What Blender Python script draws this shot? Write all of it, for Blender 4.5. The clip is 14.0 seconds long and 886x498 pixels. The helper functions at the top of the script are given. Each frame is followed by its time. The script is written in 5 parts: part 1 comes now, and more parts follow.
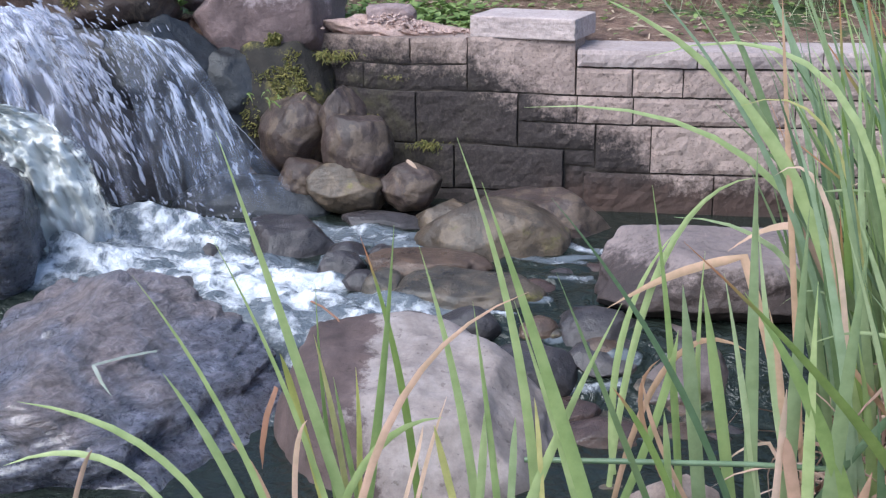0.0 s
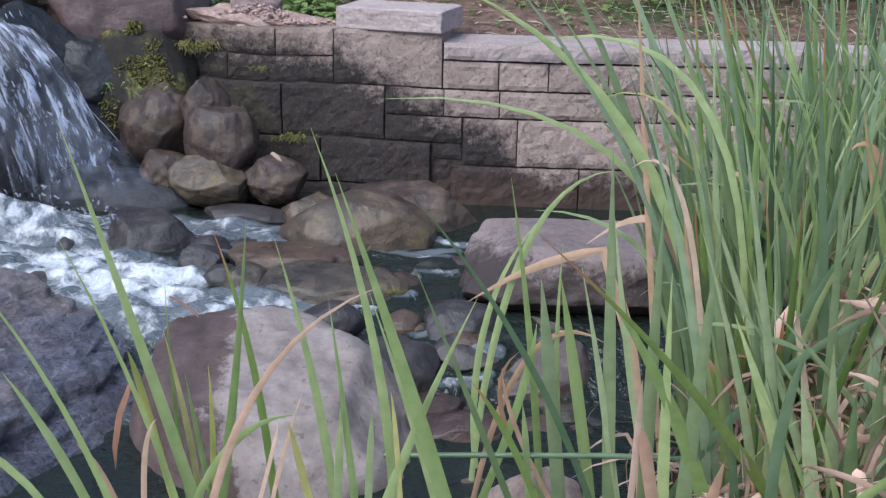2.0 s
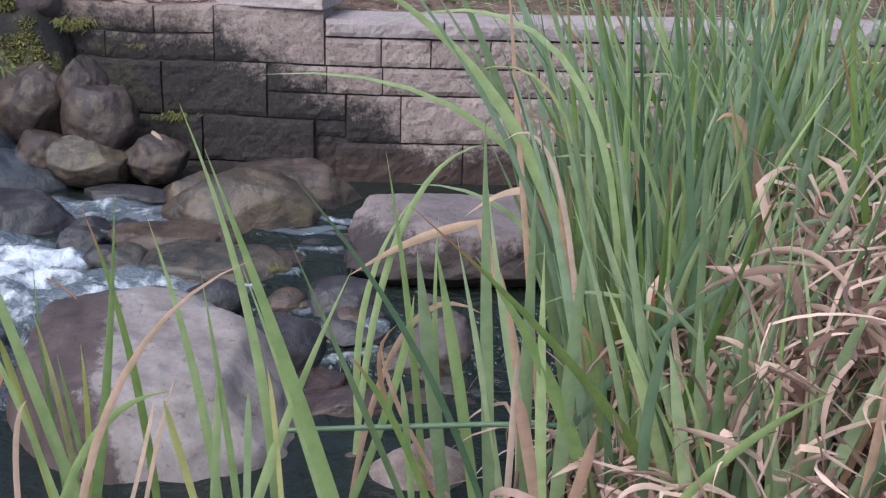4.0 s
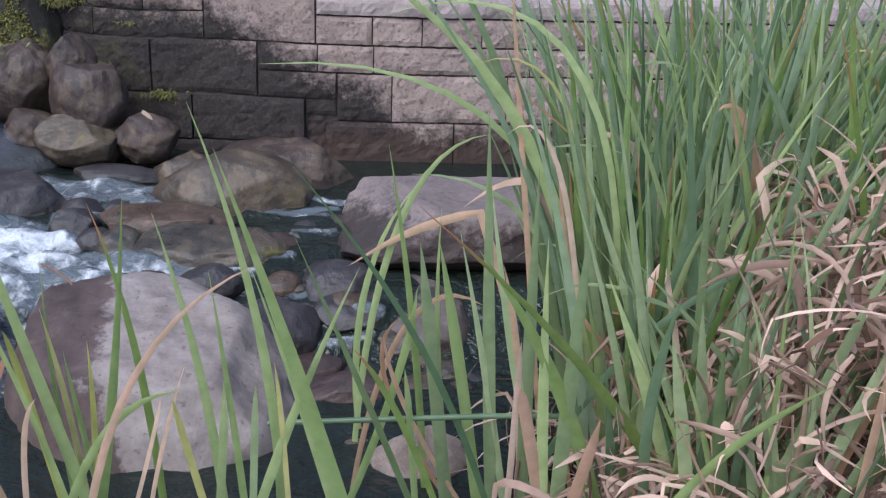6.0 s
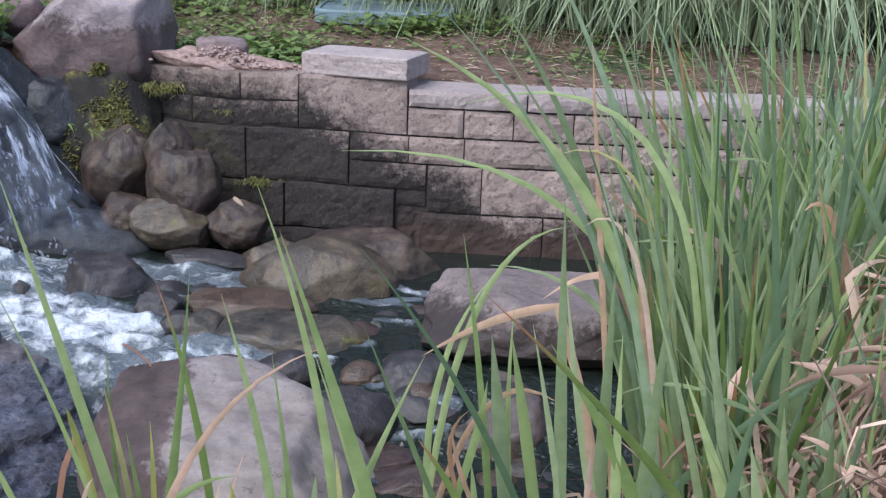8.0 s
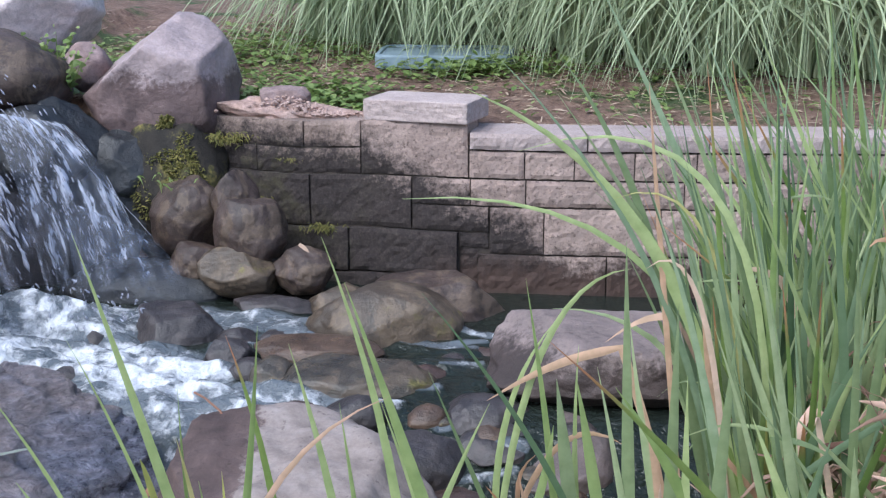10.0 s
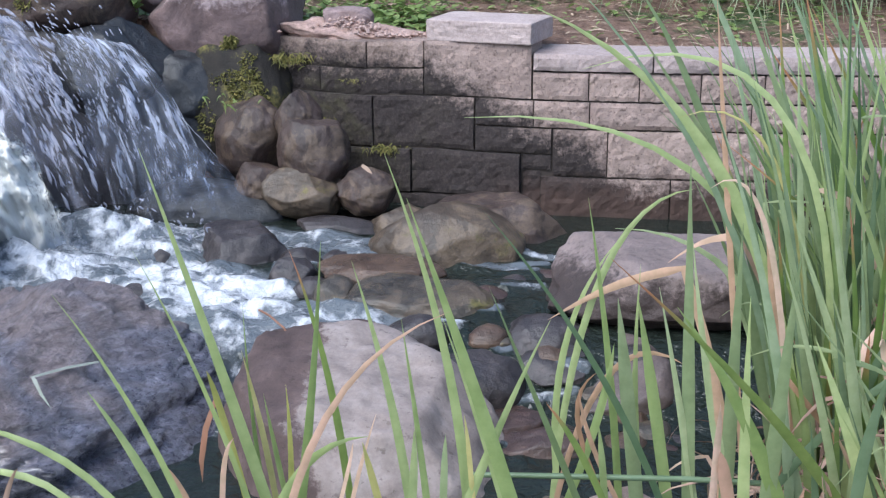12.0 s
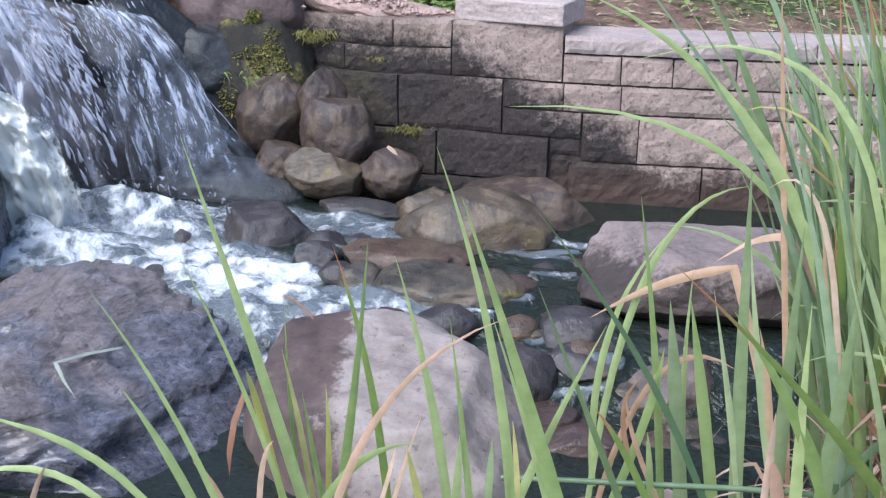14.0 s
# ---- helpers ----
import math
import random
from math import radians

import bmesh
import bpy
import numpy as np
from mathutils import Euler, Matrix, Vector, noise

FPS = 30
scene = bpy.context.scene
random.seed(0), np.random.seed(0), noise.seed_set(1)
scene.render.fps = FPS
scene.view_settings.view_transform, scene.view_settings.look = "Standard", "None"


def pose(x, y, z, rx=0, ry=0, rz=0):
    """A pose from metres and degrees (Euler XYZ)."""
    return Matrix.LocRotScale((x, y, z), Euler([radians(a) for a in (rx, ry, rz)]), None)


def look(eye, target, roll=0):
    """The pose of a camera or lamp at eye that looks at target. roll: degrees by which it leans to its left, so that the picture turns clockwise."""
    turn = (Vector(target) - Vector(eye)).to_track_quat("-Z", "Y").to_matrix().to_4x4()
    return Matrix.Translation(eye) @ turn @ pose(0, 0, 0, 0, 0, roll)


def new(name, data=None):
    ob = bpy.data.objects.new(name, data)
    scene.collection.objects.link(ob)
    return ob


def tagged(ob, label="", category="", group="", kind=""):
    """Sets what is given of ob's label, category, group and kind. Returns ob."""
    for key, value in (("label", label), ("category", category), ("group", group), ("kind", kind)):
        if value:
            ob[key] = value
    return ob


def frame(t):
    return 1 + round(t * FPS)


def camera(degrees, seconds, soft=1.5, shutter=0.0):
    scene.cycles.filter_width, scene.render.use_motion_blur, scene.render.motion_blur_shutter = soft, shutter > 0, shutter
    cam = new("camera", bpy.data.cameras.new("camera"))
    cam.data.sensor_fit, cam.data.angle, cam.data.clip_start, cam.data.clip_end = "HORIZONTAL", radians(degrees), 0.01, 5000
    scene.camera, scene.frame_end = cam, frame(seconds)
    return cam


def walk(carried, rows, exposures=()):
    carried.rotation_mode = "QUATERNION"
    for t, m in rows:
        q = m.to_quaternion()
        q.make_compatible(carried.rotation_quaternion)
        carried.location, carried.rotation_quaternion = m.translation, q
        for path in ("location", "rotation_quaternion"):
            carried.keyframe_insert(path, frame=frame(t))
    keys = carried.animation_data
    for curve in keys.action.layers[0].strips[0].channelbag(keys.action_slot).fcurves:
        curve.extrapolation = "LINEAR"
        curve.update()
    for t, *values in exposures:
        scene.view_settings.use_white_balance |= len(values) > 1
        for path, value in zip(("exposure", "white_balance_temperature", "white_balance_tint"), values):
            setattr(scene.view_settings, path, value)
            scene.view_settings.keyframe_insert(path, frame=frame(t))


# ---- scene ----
cam = camera(40.0, 14.0, soft=1.25)
PATH = [
    (0, (0.207, 0.211, 1.219), (-0.091, 2.096, 0.621), -0.6),
    (0.5, (0.186, 0.22, 1.205), (-0.094, 2.107, 0.603), -0.6),
    (1, (0.187, 0.226, 1.207), (-0.046, 2.115, 0.593), 0.1),
    (1.5, (0.229, 0.247, 1.208), (0.074, 2.144, 0.595), 0.9),
    (2, (0.24, 0.247, 1.206), (0.143, 2.151, 0.6), 1.1),
    (2.5, (0.241, 0.245, 1.207), (0.192, 2.151, 0.605), 1.3),
    (3, (0.248, 0.245, 1.199), (0.24, 2.147, 0.579), 1.3),
    (3.5, (0.26, 0.241, 1.194), (0.289, 2.14, 0.566), 1.5),
    (4, (0.282, 0.23, 1.2), (0.354, 2.126, 0.566), 1.6),
    (4.2, (0.286, 0.228, 1.202), (0.368, 2.121, 0.564), 1.6),
    (6.3, (0.226, 0.25, 1.263), (0.337, 2.123, 0.57), 2.0),
    (6.5, (0.233, 0.253, 1.264), (0.316, 2.129, 0.574), 1.6),
    (7, (0.257, 0.271, 1.257), (0.275, 2.156, 0.589), 1.3),
    (7.5, (0.284, 0.287, 1.235), (0.231, 2.188, 0.616), 1.9),
    (7.7, (0.286, 0.286, 1.235), (0.229, 2.197, 0.648), 2.2),
    (9.8, (0.295, 0.259, 1.258), (0.153, 2.197, 0.784), 0.1),
    (10, (0.293, 0.263, 1.261), (0.123, 2.194, 0.771), 0.0),
    (10.5, (0.256, 0.264, 1.255), (-0.023, 2.169, 0.713), -0.0),
    (11, (0.252, 0.264, 1.249), (-0.09, 2.142, 0.651), -0.1),
    (11.5, (0.298, 0.243, 1.255), (-0.025, 2.118, 0.638), -0.3),
    (12, (0.294, 0.256, 1.246), (0.026, 2.143, 0.64), -0.4),
    (12.5, (0.263, 0.31, 1.268), (0.029, 2.212, 0.696), -0.6),
    (13, (0.22, 0.327, 1.272), (-0.041, 2.221, 0.684), -0.2),
    (13.5, (0.197, 0.344, 1.262), (-0.086, 2.222, 0.636), 0.2),
    (14, (0.196, 0.342, 1.261), (-0.071, 2.214, 0.611), 0.8),
]
walk(cam, [(t, look(eye, target, roll)) for t, eye, target, roll in PATH], exposures=[(0, 0.78, 5650, 7), (1.0, 0.8, 5650, 7), (1.5, 0.52, 5650, 7), (3, 0.40, 5650, 8), (4, 0.38, 5650, 8), (6.5, 0.34, 5600, 9), (7.5, 0.4, 5650, 8), (9.8, 0.62, 5650, 7), (11, 0.76, 5650, 7), (12.5, 0.7, 5700, 7), (13.5, 0.9, 5650, 7), (14, 0.88, 5650, 7)])

# ---- light ----
world = bpy.data.worlds.new("world")
scene.world = world
world.use_nodes = True
wn = world.node_tree
sky = wn.nodes.new("ShaderNodeTexSky")
sky.sky_type = "NISHITA"
sky.sun_disc = False
sky.sun_elevation = radians(52)
sky.sun_rotation = radians(215)
sky.dust_density = 2.5
wn.links.new(sky.outputs[0], wn.nodes["Background"].inputs[0])
wn.nodes["Background"].inputs[1].default_value = 0.15
sun_data = bpy.data.lights.new("sun", "SUN")
sun_data.energy = 2.0
sun_data.angle = radians(40)
sun_data.color = (1.0, 0.97, 0.93)
sun = new("sun", sun_data)
sun.matrix_world = look((-3.0, -3.6, 6.0), (0, 0, 0))


# ---- materials ----
def material(name):
    m = bpy.data.materials.new(name)
    m.use_nodes = True
    return m, m.node_tree, m.node_tree.nodes["Principled BSDF"]


def node(tree, kind, **values):
    n = tree.nodes.new(kind)
    for key, value in values.items():
        n.inputs[key.replace("_", " ")].default_value = value
    return n


def noise_tex(tree, coord, scale, detail=4.0, rough=0.6, distort=0.0):
    n = node(tree, "ShaderNodeTexNoise", Scale=scale, Detail=detail, Roughness=rough, Distortion=distort)
    tree.links.new(coord, n.inputs["Vector"])
    return n.outputs["Fac"]


def ramp(tree, fac, *stops):
    r = tree.nodes.new("ShaderNodeValToRGB")
    e = r.color_ramp.elements
    while len(e) < len(stops):
        e.new(0.5)
    for el, (at, col) in zip(e, stops):
        el.position = at
        el.color = (*col, 1) if len(col) == 3 else col
    tree.links.new(fac, r.inputs["Fac"])
    return r.outputs["Color"]


def mix(tree, fac, a, b, blend="MIX"):
    n = tree.nodes.new("ShaderNodeMix")
    n.data_type = "RGBA"
    n.blend_type = blend
    for sock, value in ((n.inputs["Factor"], fac), (n.inputs["A"], a), (n.inputs["B"], b)):
        if hasattr(value, "is_output"):
            tree.links.new(value, sock)
        elif isinstance(value, (int, float)):
            sock.default_value = value
        else:
            sock.default_value = (*value, 1)
    return n.outputs["Result"]


def calc(tree, op, a, b=0.0, clamp=False):
    n = tree.nodes.new("ShaderNodeMath")
    n.operation = op
    n.use_clamp = clamp
    for sock, value in zip(n.inputs, (a, b)):
        if hasattr(value, "is_output"):
            tree.links.new(value, sock)
        else:
            sock.default_value = value
    return n.outputs[0]


def relief(tree, bsdf, height, strength, distance):
    b = node(tree, "ShaderNodeBump", Strength=strength, Distance=distance)
    tree.links.new(height, b.inputs["Height"])
    tree.links.new(b.outputs[0], bsdf.inputs["Normal"])


def coords(tree):
    return tree.nodes.new("ShaderNodeTexCoord").outputs["Object"]


def position(tree):
    return tree.nodes.new("ShaderNodeNewGeometry").outputs["Position"]


def up_mask(tree, low, high):
    g = tree.nodes.new("ShaderNodeNewGeometry")
    s = tree.nodes.new("ShaderNodeSeparateXYZ")
    tree.links.new(g.outputs["Normal"], s.inputs[0])
    r = node(tree, "ShaderNodeMapRange", From_Min=low, From_Max=high)
    tree.links.new(s.outputs["Z"], r.inputs["Value"])
    return r.outputs[0]


def rock_material(name, dark, mid, light, rough=0.85, wet=0.0, moss=0.0, strata=0.0, grain=1.0, tan=0.0):
    m, t, b = material(name)
    c = coords(t)
    big = noise_tex(t, c, 4.0, 5, 0.65, 0.6)
    fine = noise_tex(t, c, 55.0, 5, 0.7)
    speck = noise_tex(t, c, 170.0, 2, 0.5)
    col = ramp(t, big, (0.33, dark), (0.52, mid), (0.72, light))
    tone = ramp(t, fine, (0.3, (0.62, 0.6, 0.6)), (0.6, (1.05, 1.03, 1.0)))
    col = mix(t, 0.68 * grain, col, tone, "MULTIPLY")
    pits = ramp(t, speck, (0.36, (0.45, 0.43, 0.42)), (0.44, (1, 1, 1)))
    col = mix(t, 0.28 * grain, col, pits, "MULTIPLY")
    blotch = noise_tex(t, c, 13.0, 4, 0.6, 0.8)
    col = mix(t, 0.5, col, ramp(t, blotch, (0.36, (0.66, 0.64, 0.62)), (0.62, (1.1, 1.08, 1.05))), "MULTIPLY")
    if tan:
        worn = ramp(t, noise_tex(t, c, 7.5, 7, 0.72, 0.5), (0.49, (0, 0, 0)), (0.54, (tan,) * 3))
        col = mix(t, worn, col, mix(t, 1.0, (0.20, 0.145, 0.095), tone, "MULTIPLY"))
    if strata:
        sc = node(t, "ShaderNodeMapping", Scale=(2.0, 2.0, 9.0), Rotation=(0.5, 0.35, 0.2))
        t.links.new(c, sc.inputs["Vector"])
        lay = noise_tex(t, sc.outputs[0], 3.5, 6, 0.7, 0.8)
        col = mix(t, strata, col, ramp(t, lay, (0.38, (0.35, 0.34, 0.36)), (0.62, (1.25, 1.2, 1.2))), "MULTIPLY")
    if moss:
        patch = calc(t, "MULTIPLY", ramp(t, noise_tex(t, c, 7.0, 6, 0.7), (0.62 - 0.25 * moss, (0, 0, 0)), (0.68 - 0.2 * moss, (1, 1, 1))), up_mask(t, -0.3, 0.5))
        tint = ramp(t, noise_tex(t, c, 60.0, 3), (0.35, (0.045, 0.045, 0.012)), (0.65, (0.17, 0.14, 0.035)))
        col = mix(t, patch, col, tint)
    t.links.new(col, b.inputs["Base Color"])
    if wet:
        shine = ramp(t, noise_tex(t, c, 6.0, 4, 0.6), (0.35, (rough * (1 - wet),) * 3), (0.65, (rough,) * 3))
        t.links.new(shine, b.inputs["Roughness"])
        b.inputs["Specular IOR Level"].default_value = 0.6
    else:
        b.inputs["Roughness"].default_value = rough
    high = calc(t, "ADD", calc(t, "MULTIPLY", fine, 0.4), noise_tex(t, c, 16.0, 6, 0.66))
    if strata:
        high = calc(t, "ADD", high, calc(t, "MULTIPLY", lay, 0.8))
    relief(t, b, high, 0.5, 0.022)
    return m


def pale_topped_rock(name, pale, dark, level, wander=0.35):
    """Rock with a pale top and a dark foot; level: height of the line between them."""
    m, t, b = material(name)
    c = coords(t)
    big = noise_tex(t, c, 5.0, 6, 0.65, 0.5)
    fine = noise_tex(t, c, 60.0, 5, 0.7)
    # pale colours above the wavering line, dark ones below it
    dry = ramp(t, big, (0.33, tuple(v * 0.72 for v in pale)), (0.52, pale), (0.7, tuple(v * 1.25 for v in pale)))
    brownish = ramp(t, big, (0.33, tuple(v * 0.6 for v in dark)), (0.52, dark), (0.7, tuple(v * 1.5 for v in dark)))
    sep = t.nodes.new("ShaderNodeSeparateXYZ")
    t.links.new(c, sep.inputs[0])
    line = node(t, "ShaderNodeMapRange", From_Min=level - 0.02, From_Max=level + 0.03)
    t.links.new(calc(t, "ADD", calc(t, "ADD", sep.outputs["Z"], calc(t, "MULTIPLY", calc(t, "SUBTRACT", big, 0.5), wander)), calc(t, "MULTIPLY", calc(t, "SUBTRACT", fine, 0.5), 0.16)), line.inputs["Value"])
    col = mix(t, line.outputs[0], brownish, dry)
    col = mix(t, 0.5, col, ramp(t, fine, (0.32, (0.6, 0.58, 0.57)), (0.62, (1.12, 1.1, 1.08))), "MULTIPLY")
    t.links.new(col, b.inputs["Base Color"])
    b.inputs["Roughness"].default_value = 0.7
    relief(t, b, calc(t, "ADD", calc(t, "MULTIPLY", fine, 0.3), noise_tex(t, c, 15.0, 5, 0.65)), 0.5, 0.022)
    return m


PALETOP = pale_topped_rock("dark_flanked_rock", (0.215, 0.168, 0.158), (0.06, 0.042, 0.038), 0.065, 0.2)
ROSYTOP = pale_topped_rock("rosy_dark_footed_rock", (0.36, 0.285, 0.285), (0.18, 0.125, 0.12), 0.05)


PALE = rock_material("pale_granite", (0.20, 0.145, 0.125), (0.34, 0.265, 0.23), (0.43, 0.35, 0.31))
LILAC = rock_material("pale_lilac_boulder", (0.54, 0.45, 0.455), (0.72, 0.62, 0.64), (0.84, 0.76, 0.79))
ROSE = rock_material("rosy_boulder", (0.20, 0.135, 0.125), (0.33, 0.245, 0.24), (0.45, 0.36, 0.36))
BROWN = rock_material("brown_rock", (0.034, 0.022, 0.018), (0.068, 0.045, 0.038), (0.11, 0.080, 0.072), 0.7, 0.3, tan=0.38)
OCHRE = rock_material("ochre_rock", (0.042, 0.030, 0.020), (0.088, 0.065, 0.045), (0.14, 0.107, 0.078), 0.6, 0.4, 0.1, tan=0.5)
OLIVE = rock_material("wet_olive_rock", (0.036, 0.031, 0.024), (0.08, 0.068, 0.053), (0.14, 0.122, 0.098), 0.5, 0.55, 0.02, 0.3, tan=0.35)
RUSTY = rock_material("rusty_wet_rock", (0.05, 0.032, 0.022), (0.12, 0.078, 0.053), (0.20, 0.137, 0.097), 0.5, 0.5, 0.0, 0.3)
WETDARK = rock_material("wet_dark_rock", (0.024, 0.021, 0.023), (0.058, 0.049, 0.05), (0.125, 0.105, 0.10), 0.62, 0.55)
SLATE = rock_material("wet_slate", (0.012, 0.013, 0.016), (0.026, 0.028, 0.033), (0.052, 0.055, 0.062), 0.6, 0.45)
MOSSY = rock_material("mossy_rock", (0.011, 0.009, 0.007), (0.024, 0.019, 0.014), (0.046, 0.037, 0.026), 0.8, 0.0, 0.42)
REDDISH = rock_material("reddish_rock", (0.04, 0.025, 0.022), (0.085, 0.054, 0.046), (0.135, 0.09, 0.076), 0.5, 0.5)
SLAB = rock_material("dull_rosy_rock", (0.06, 0.045, 0.042), (0.125, 0.095, 0.089), (0.20, 0.158, 0.15), 0.6, 0.3)
RUBBLE = rock_material("pink_rubble", (0.30, 0.20, 0.165), (0.50, 0.36, 0.32), (0.62, 0.49, 0.45), 0.9, grain=1.8)


def two_tone_rock():
    """Pale granite with an old dark red stain over one flank."""
    m, t, b = material("stained_granite")
    c = coords(t)
    sep = t.nodes.new("ShaderNodeSeparateXYZ")
    t.links.new(c, sep.inputs[0])
    wob = calc(t, "MULTIPLY", calc(t, "SUBTRACT", noise_tex(t, c, 7.0, 6, 0.75), 0.5), 0.24)
    edge = calc(t, "ADD", calc(t, "ADD", sep.outputs["X"], calc(t, "MULTIPLY", sep.outputs["Z"], 0.56)), wob)
    side = node(t, "ShaderNodeMapRange", From_Min=0.045, From_Max=0.07)
    t.links.new(edge, side.inputs["Value"])
    fine = noise_tex(t, c, 60.0, 5, 0.7)
    pale = ramp(t, noise_tex(t, c, 5.0, 6, 0.65, 0.5), (0.3, (0.215, 0.172, 0.155)), (0.5, (0.295, 0.245, 0.226)), (0.7, (0.355, 0.305, 0.287)))
    stain = ramp(t, noise_tex(t, c, 6.0, 6, 0.65, 0.5), (0.3, (0.055, 0.036, 0.033)), (0.55, (0.105, 0.071, 0.065)), (0.75, (0.17, 0.12, 0.108)))
    col = mix(t, side.outputs[0], stain, pale)
    col = mix(t, 0.45, col, ramp(t, fine, (0.32, (0.62, 0.6, 0.58)), (0.6, (1.05, 1.03, 1.0))), "MULTIPLY")
    col = mix(t, 0.5, col, ramp(t, noise_tex(t, c, 45.0, 3), (0.32, (0.30, 0.26, 0.24)), (0.37, (1, 1, 1))), "MULTIPLY")
    col = mix(t, 0.40, col, ramp(t, noise_tex(t, c, 12.0, 6, 0.7), (0.38, (0.66, 0.61, 0.58)), (0.58, (1.06, 1.05, 1.05))), "MULTIPLY")
    foot = node(t, "ShaderNodeMapRange", From_Min=0.20, From_Max=0.06)
    t.links.new(calc(t, "ADD", sep.outputs["Z"], calc(t, "MULTIPLY", wob, 1.2)), foot.inputs["Value"])
    col = mix(t, calc(t, "MULTIPLY", foot.outputs[0], 0.55), col, (0.12, 0.085, 0.068))
    t.links.new(col, b.inputs["Base Color"])
    b.inputs["Roughness"].default_value = 0.8
    relief(t, b, calc(t, "ADD", calc(t, "MULTIPLY", fine, 0.3), noise_tex(t, c, 9.0, 6, 0.62)), 0.42, 0.018)
    return m


STAINED = two_tone_rock()


def layered_rock():
    """Dark wet rock with thin tilted layers, browner and drier along its crest."""
    m, t, b = material("wet_layered_rock")
    c = coords(t)
    sc = node(t, "ShaderNodeMapping", Scale=(2.4, 3.0, 8.5), Rotation=(0.35, 0.28, 0.1))
    t.links.new(c, sc.inputs["Vector"])
    lay = noise_tex(t, sc.outputs[0], 7.0, 7, 0.7, 0.5)
    grit = noise_tex(t, c, 60.0, 5, 0.7)
    big = noise_tex(t, c, 3.0, 5, 0.6, 0.5)
    # wet rock colour with the sky's bluish sheen painted in as pale bands
    wet = ramp(t, lay, (0.34, (0.06, 0.058, 0.077)), (0.5, (0.165, 0.16, 0.20)), (0.66, (0.33, 0.325, 0.39)))
    dry = ramp(t, lay, (0.32, (0.15, 0.115, 0.11)), (0.5, (0.27, 0.215, 0.21)), (0.7, (0.38, 0.32, 0.32)))
    sep = t.nodes.new("ShaderNodeSeparateXYZ")
    t.links.new(c, sep.inputs[0])
    line = node(t, "ShaderNodeMapRange", From_Min=0.26, From_Max=0.36)
    t.links.new(calc(t, "ADD", sep.outputs["Z"], calc(t, "MULTIPLY", calc(t, "SUBTRACT", big, 0.5), 0.55)), line.inputs["Value"])
    top = calc(t, "MULTIPLY", line.outputs[0], ramp(t, big, (0.30, (0.2, 0.2, 0.2)), (0.5, (1, 1, 1))))
    col = mix(t, top, wet, dry)
    soak = node(t, "ShaderNodeMapRange", From_Min=0.30, From_Max=0.12)
    t.links.new(calc(t, "ADD", sep.outputs["Z"], calc(t, "MULTIPLY", calc(t, "SUBTRACT", big, 0.5), 0.35)), soak.inputs["Value"])
    col = mix(t, calc(t, "MULTIPLY", soak.outputs[0], 0.75), col, (0.35, 0.36, 0.42), "MULTIPLY")
    col = mix(t, 0.6, col, ramp(t, grit, (0.32, (0.5, 0.49, 0.5)), (0.62, (1.2, 1.17, 1.17))), "MULTIPLY")
    t.links.new(col, b.inputs["Base Color"])
    t.links.new(mix(t, top, ramp(t, grit, (0.35, (0.2,) * 3), (0.65, (0.42,) * 3)), (0.5, 0.5, 0.5)), b.inputs["Roughness"])
    b.inputs["Specular IOR Level"].default_value = 0.7
    b.inputs["Coat Weight"].default_value = 0.6
    b.inputs["Coat Roughness"].default_value = 0.2
    high = calc(t, "ADD", calc(t, "MULTIPLY", lay, 1.5), calc(t, "ADD", calc(t, "MULTIPLY", grit, 0.35), noise_tex(t, c, 13.0, 6, 0.65)))
    relief(t, b, high, 0.85, 0.042)
    return m


LAYERED = layered_rock()


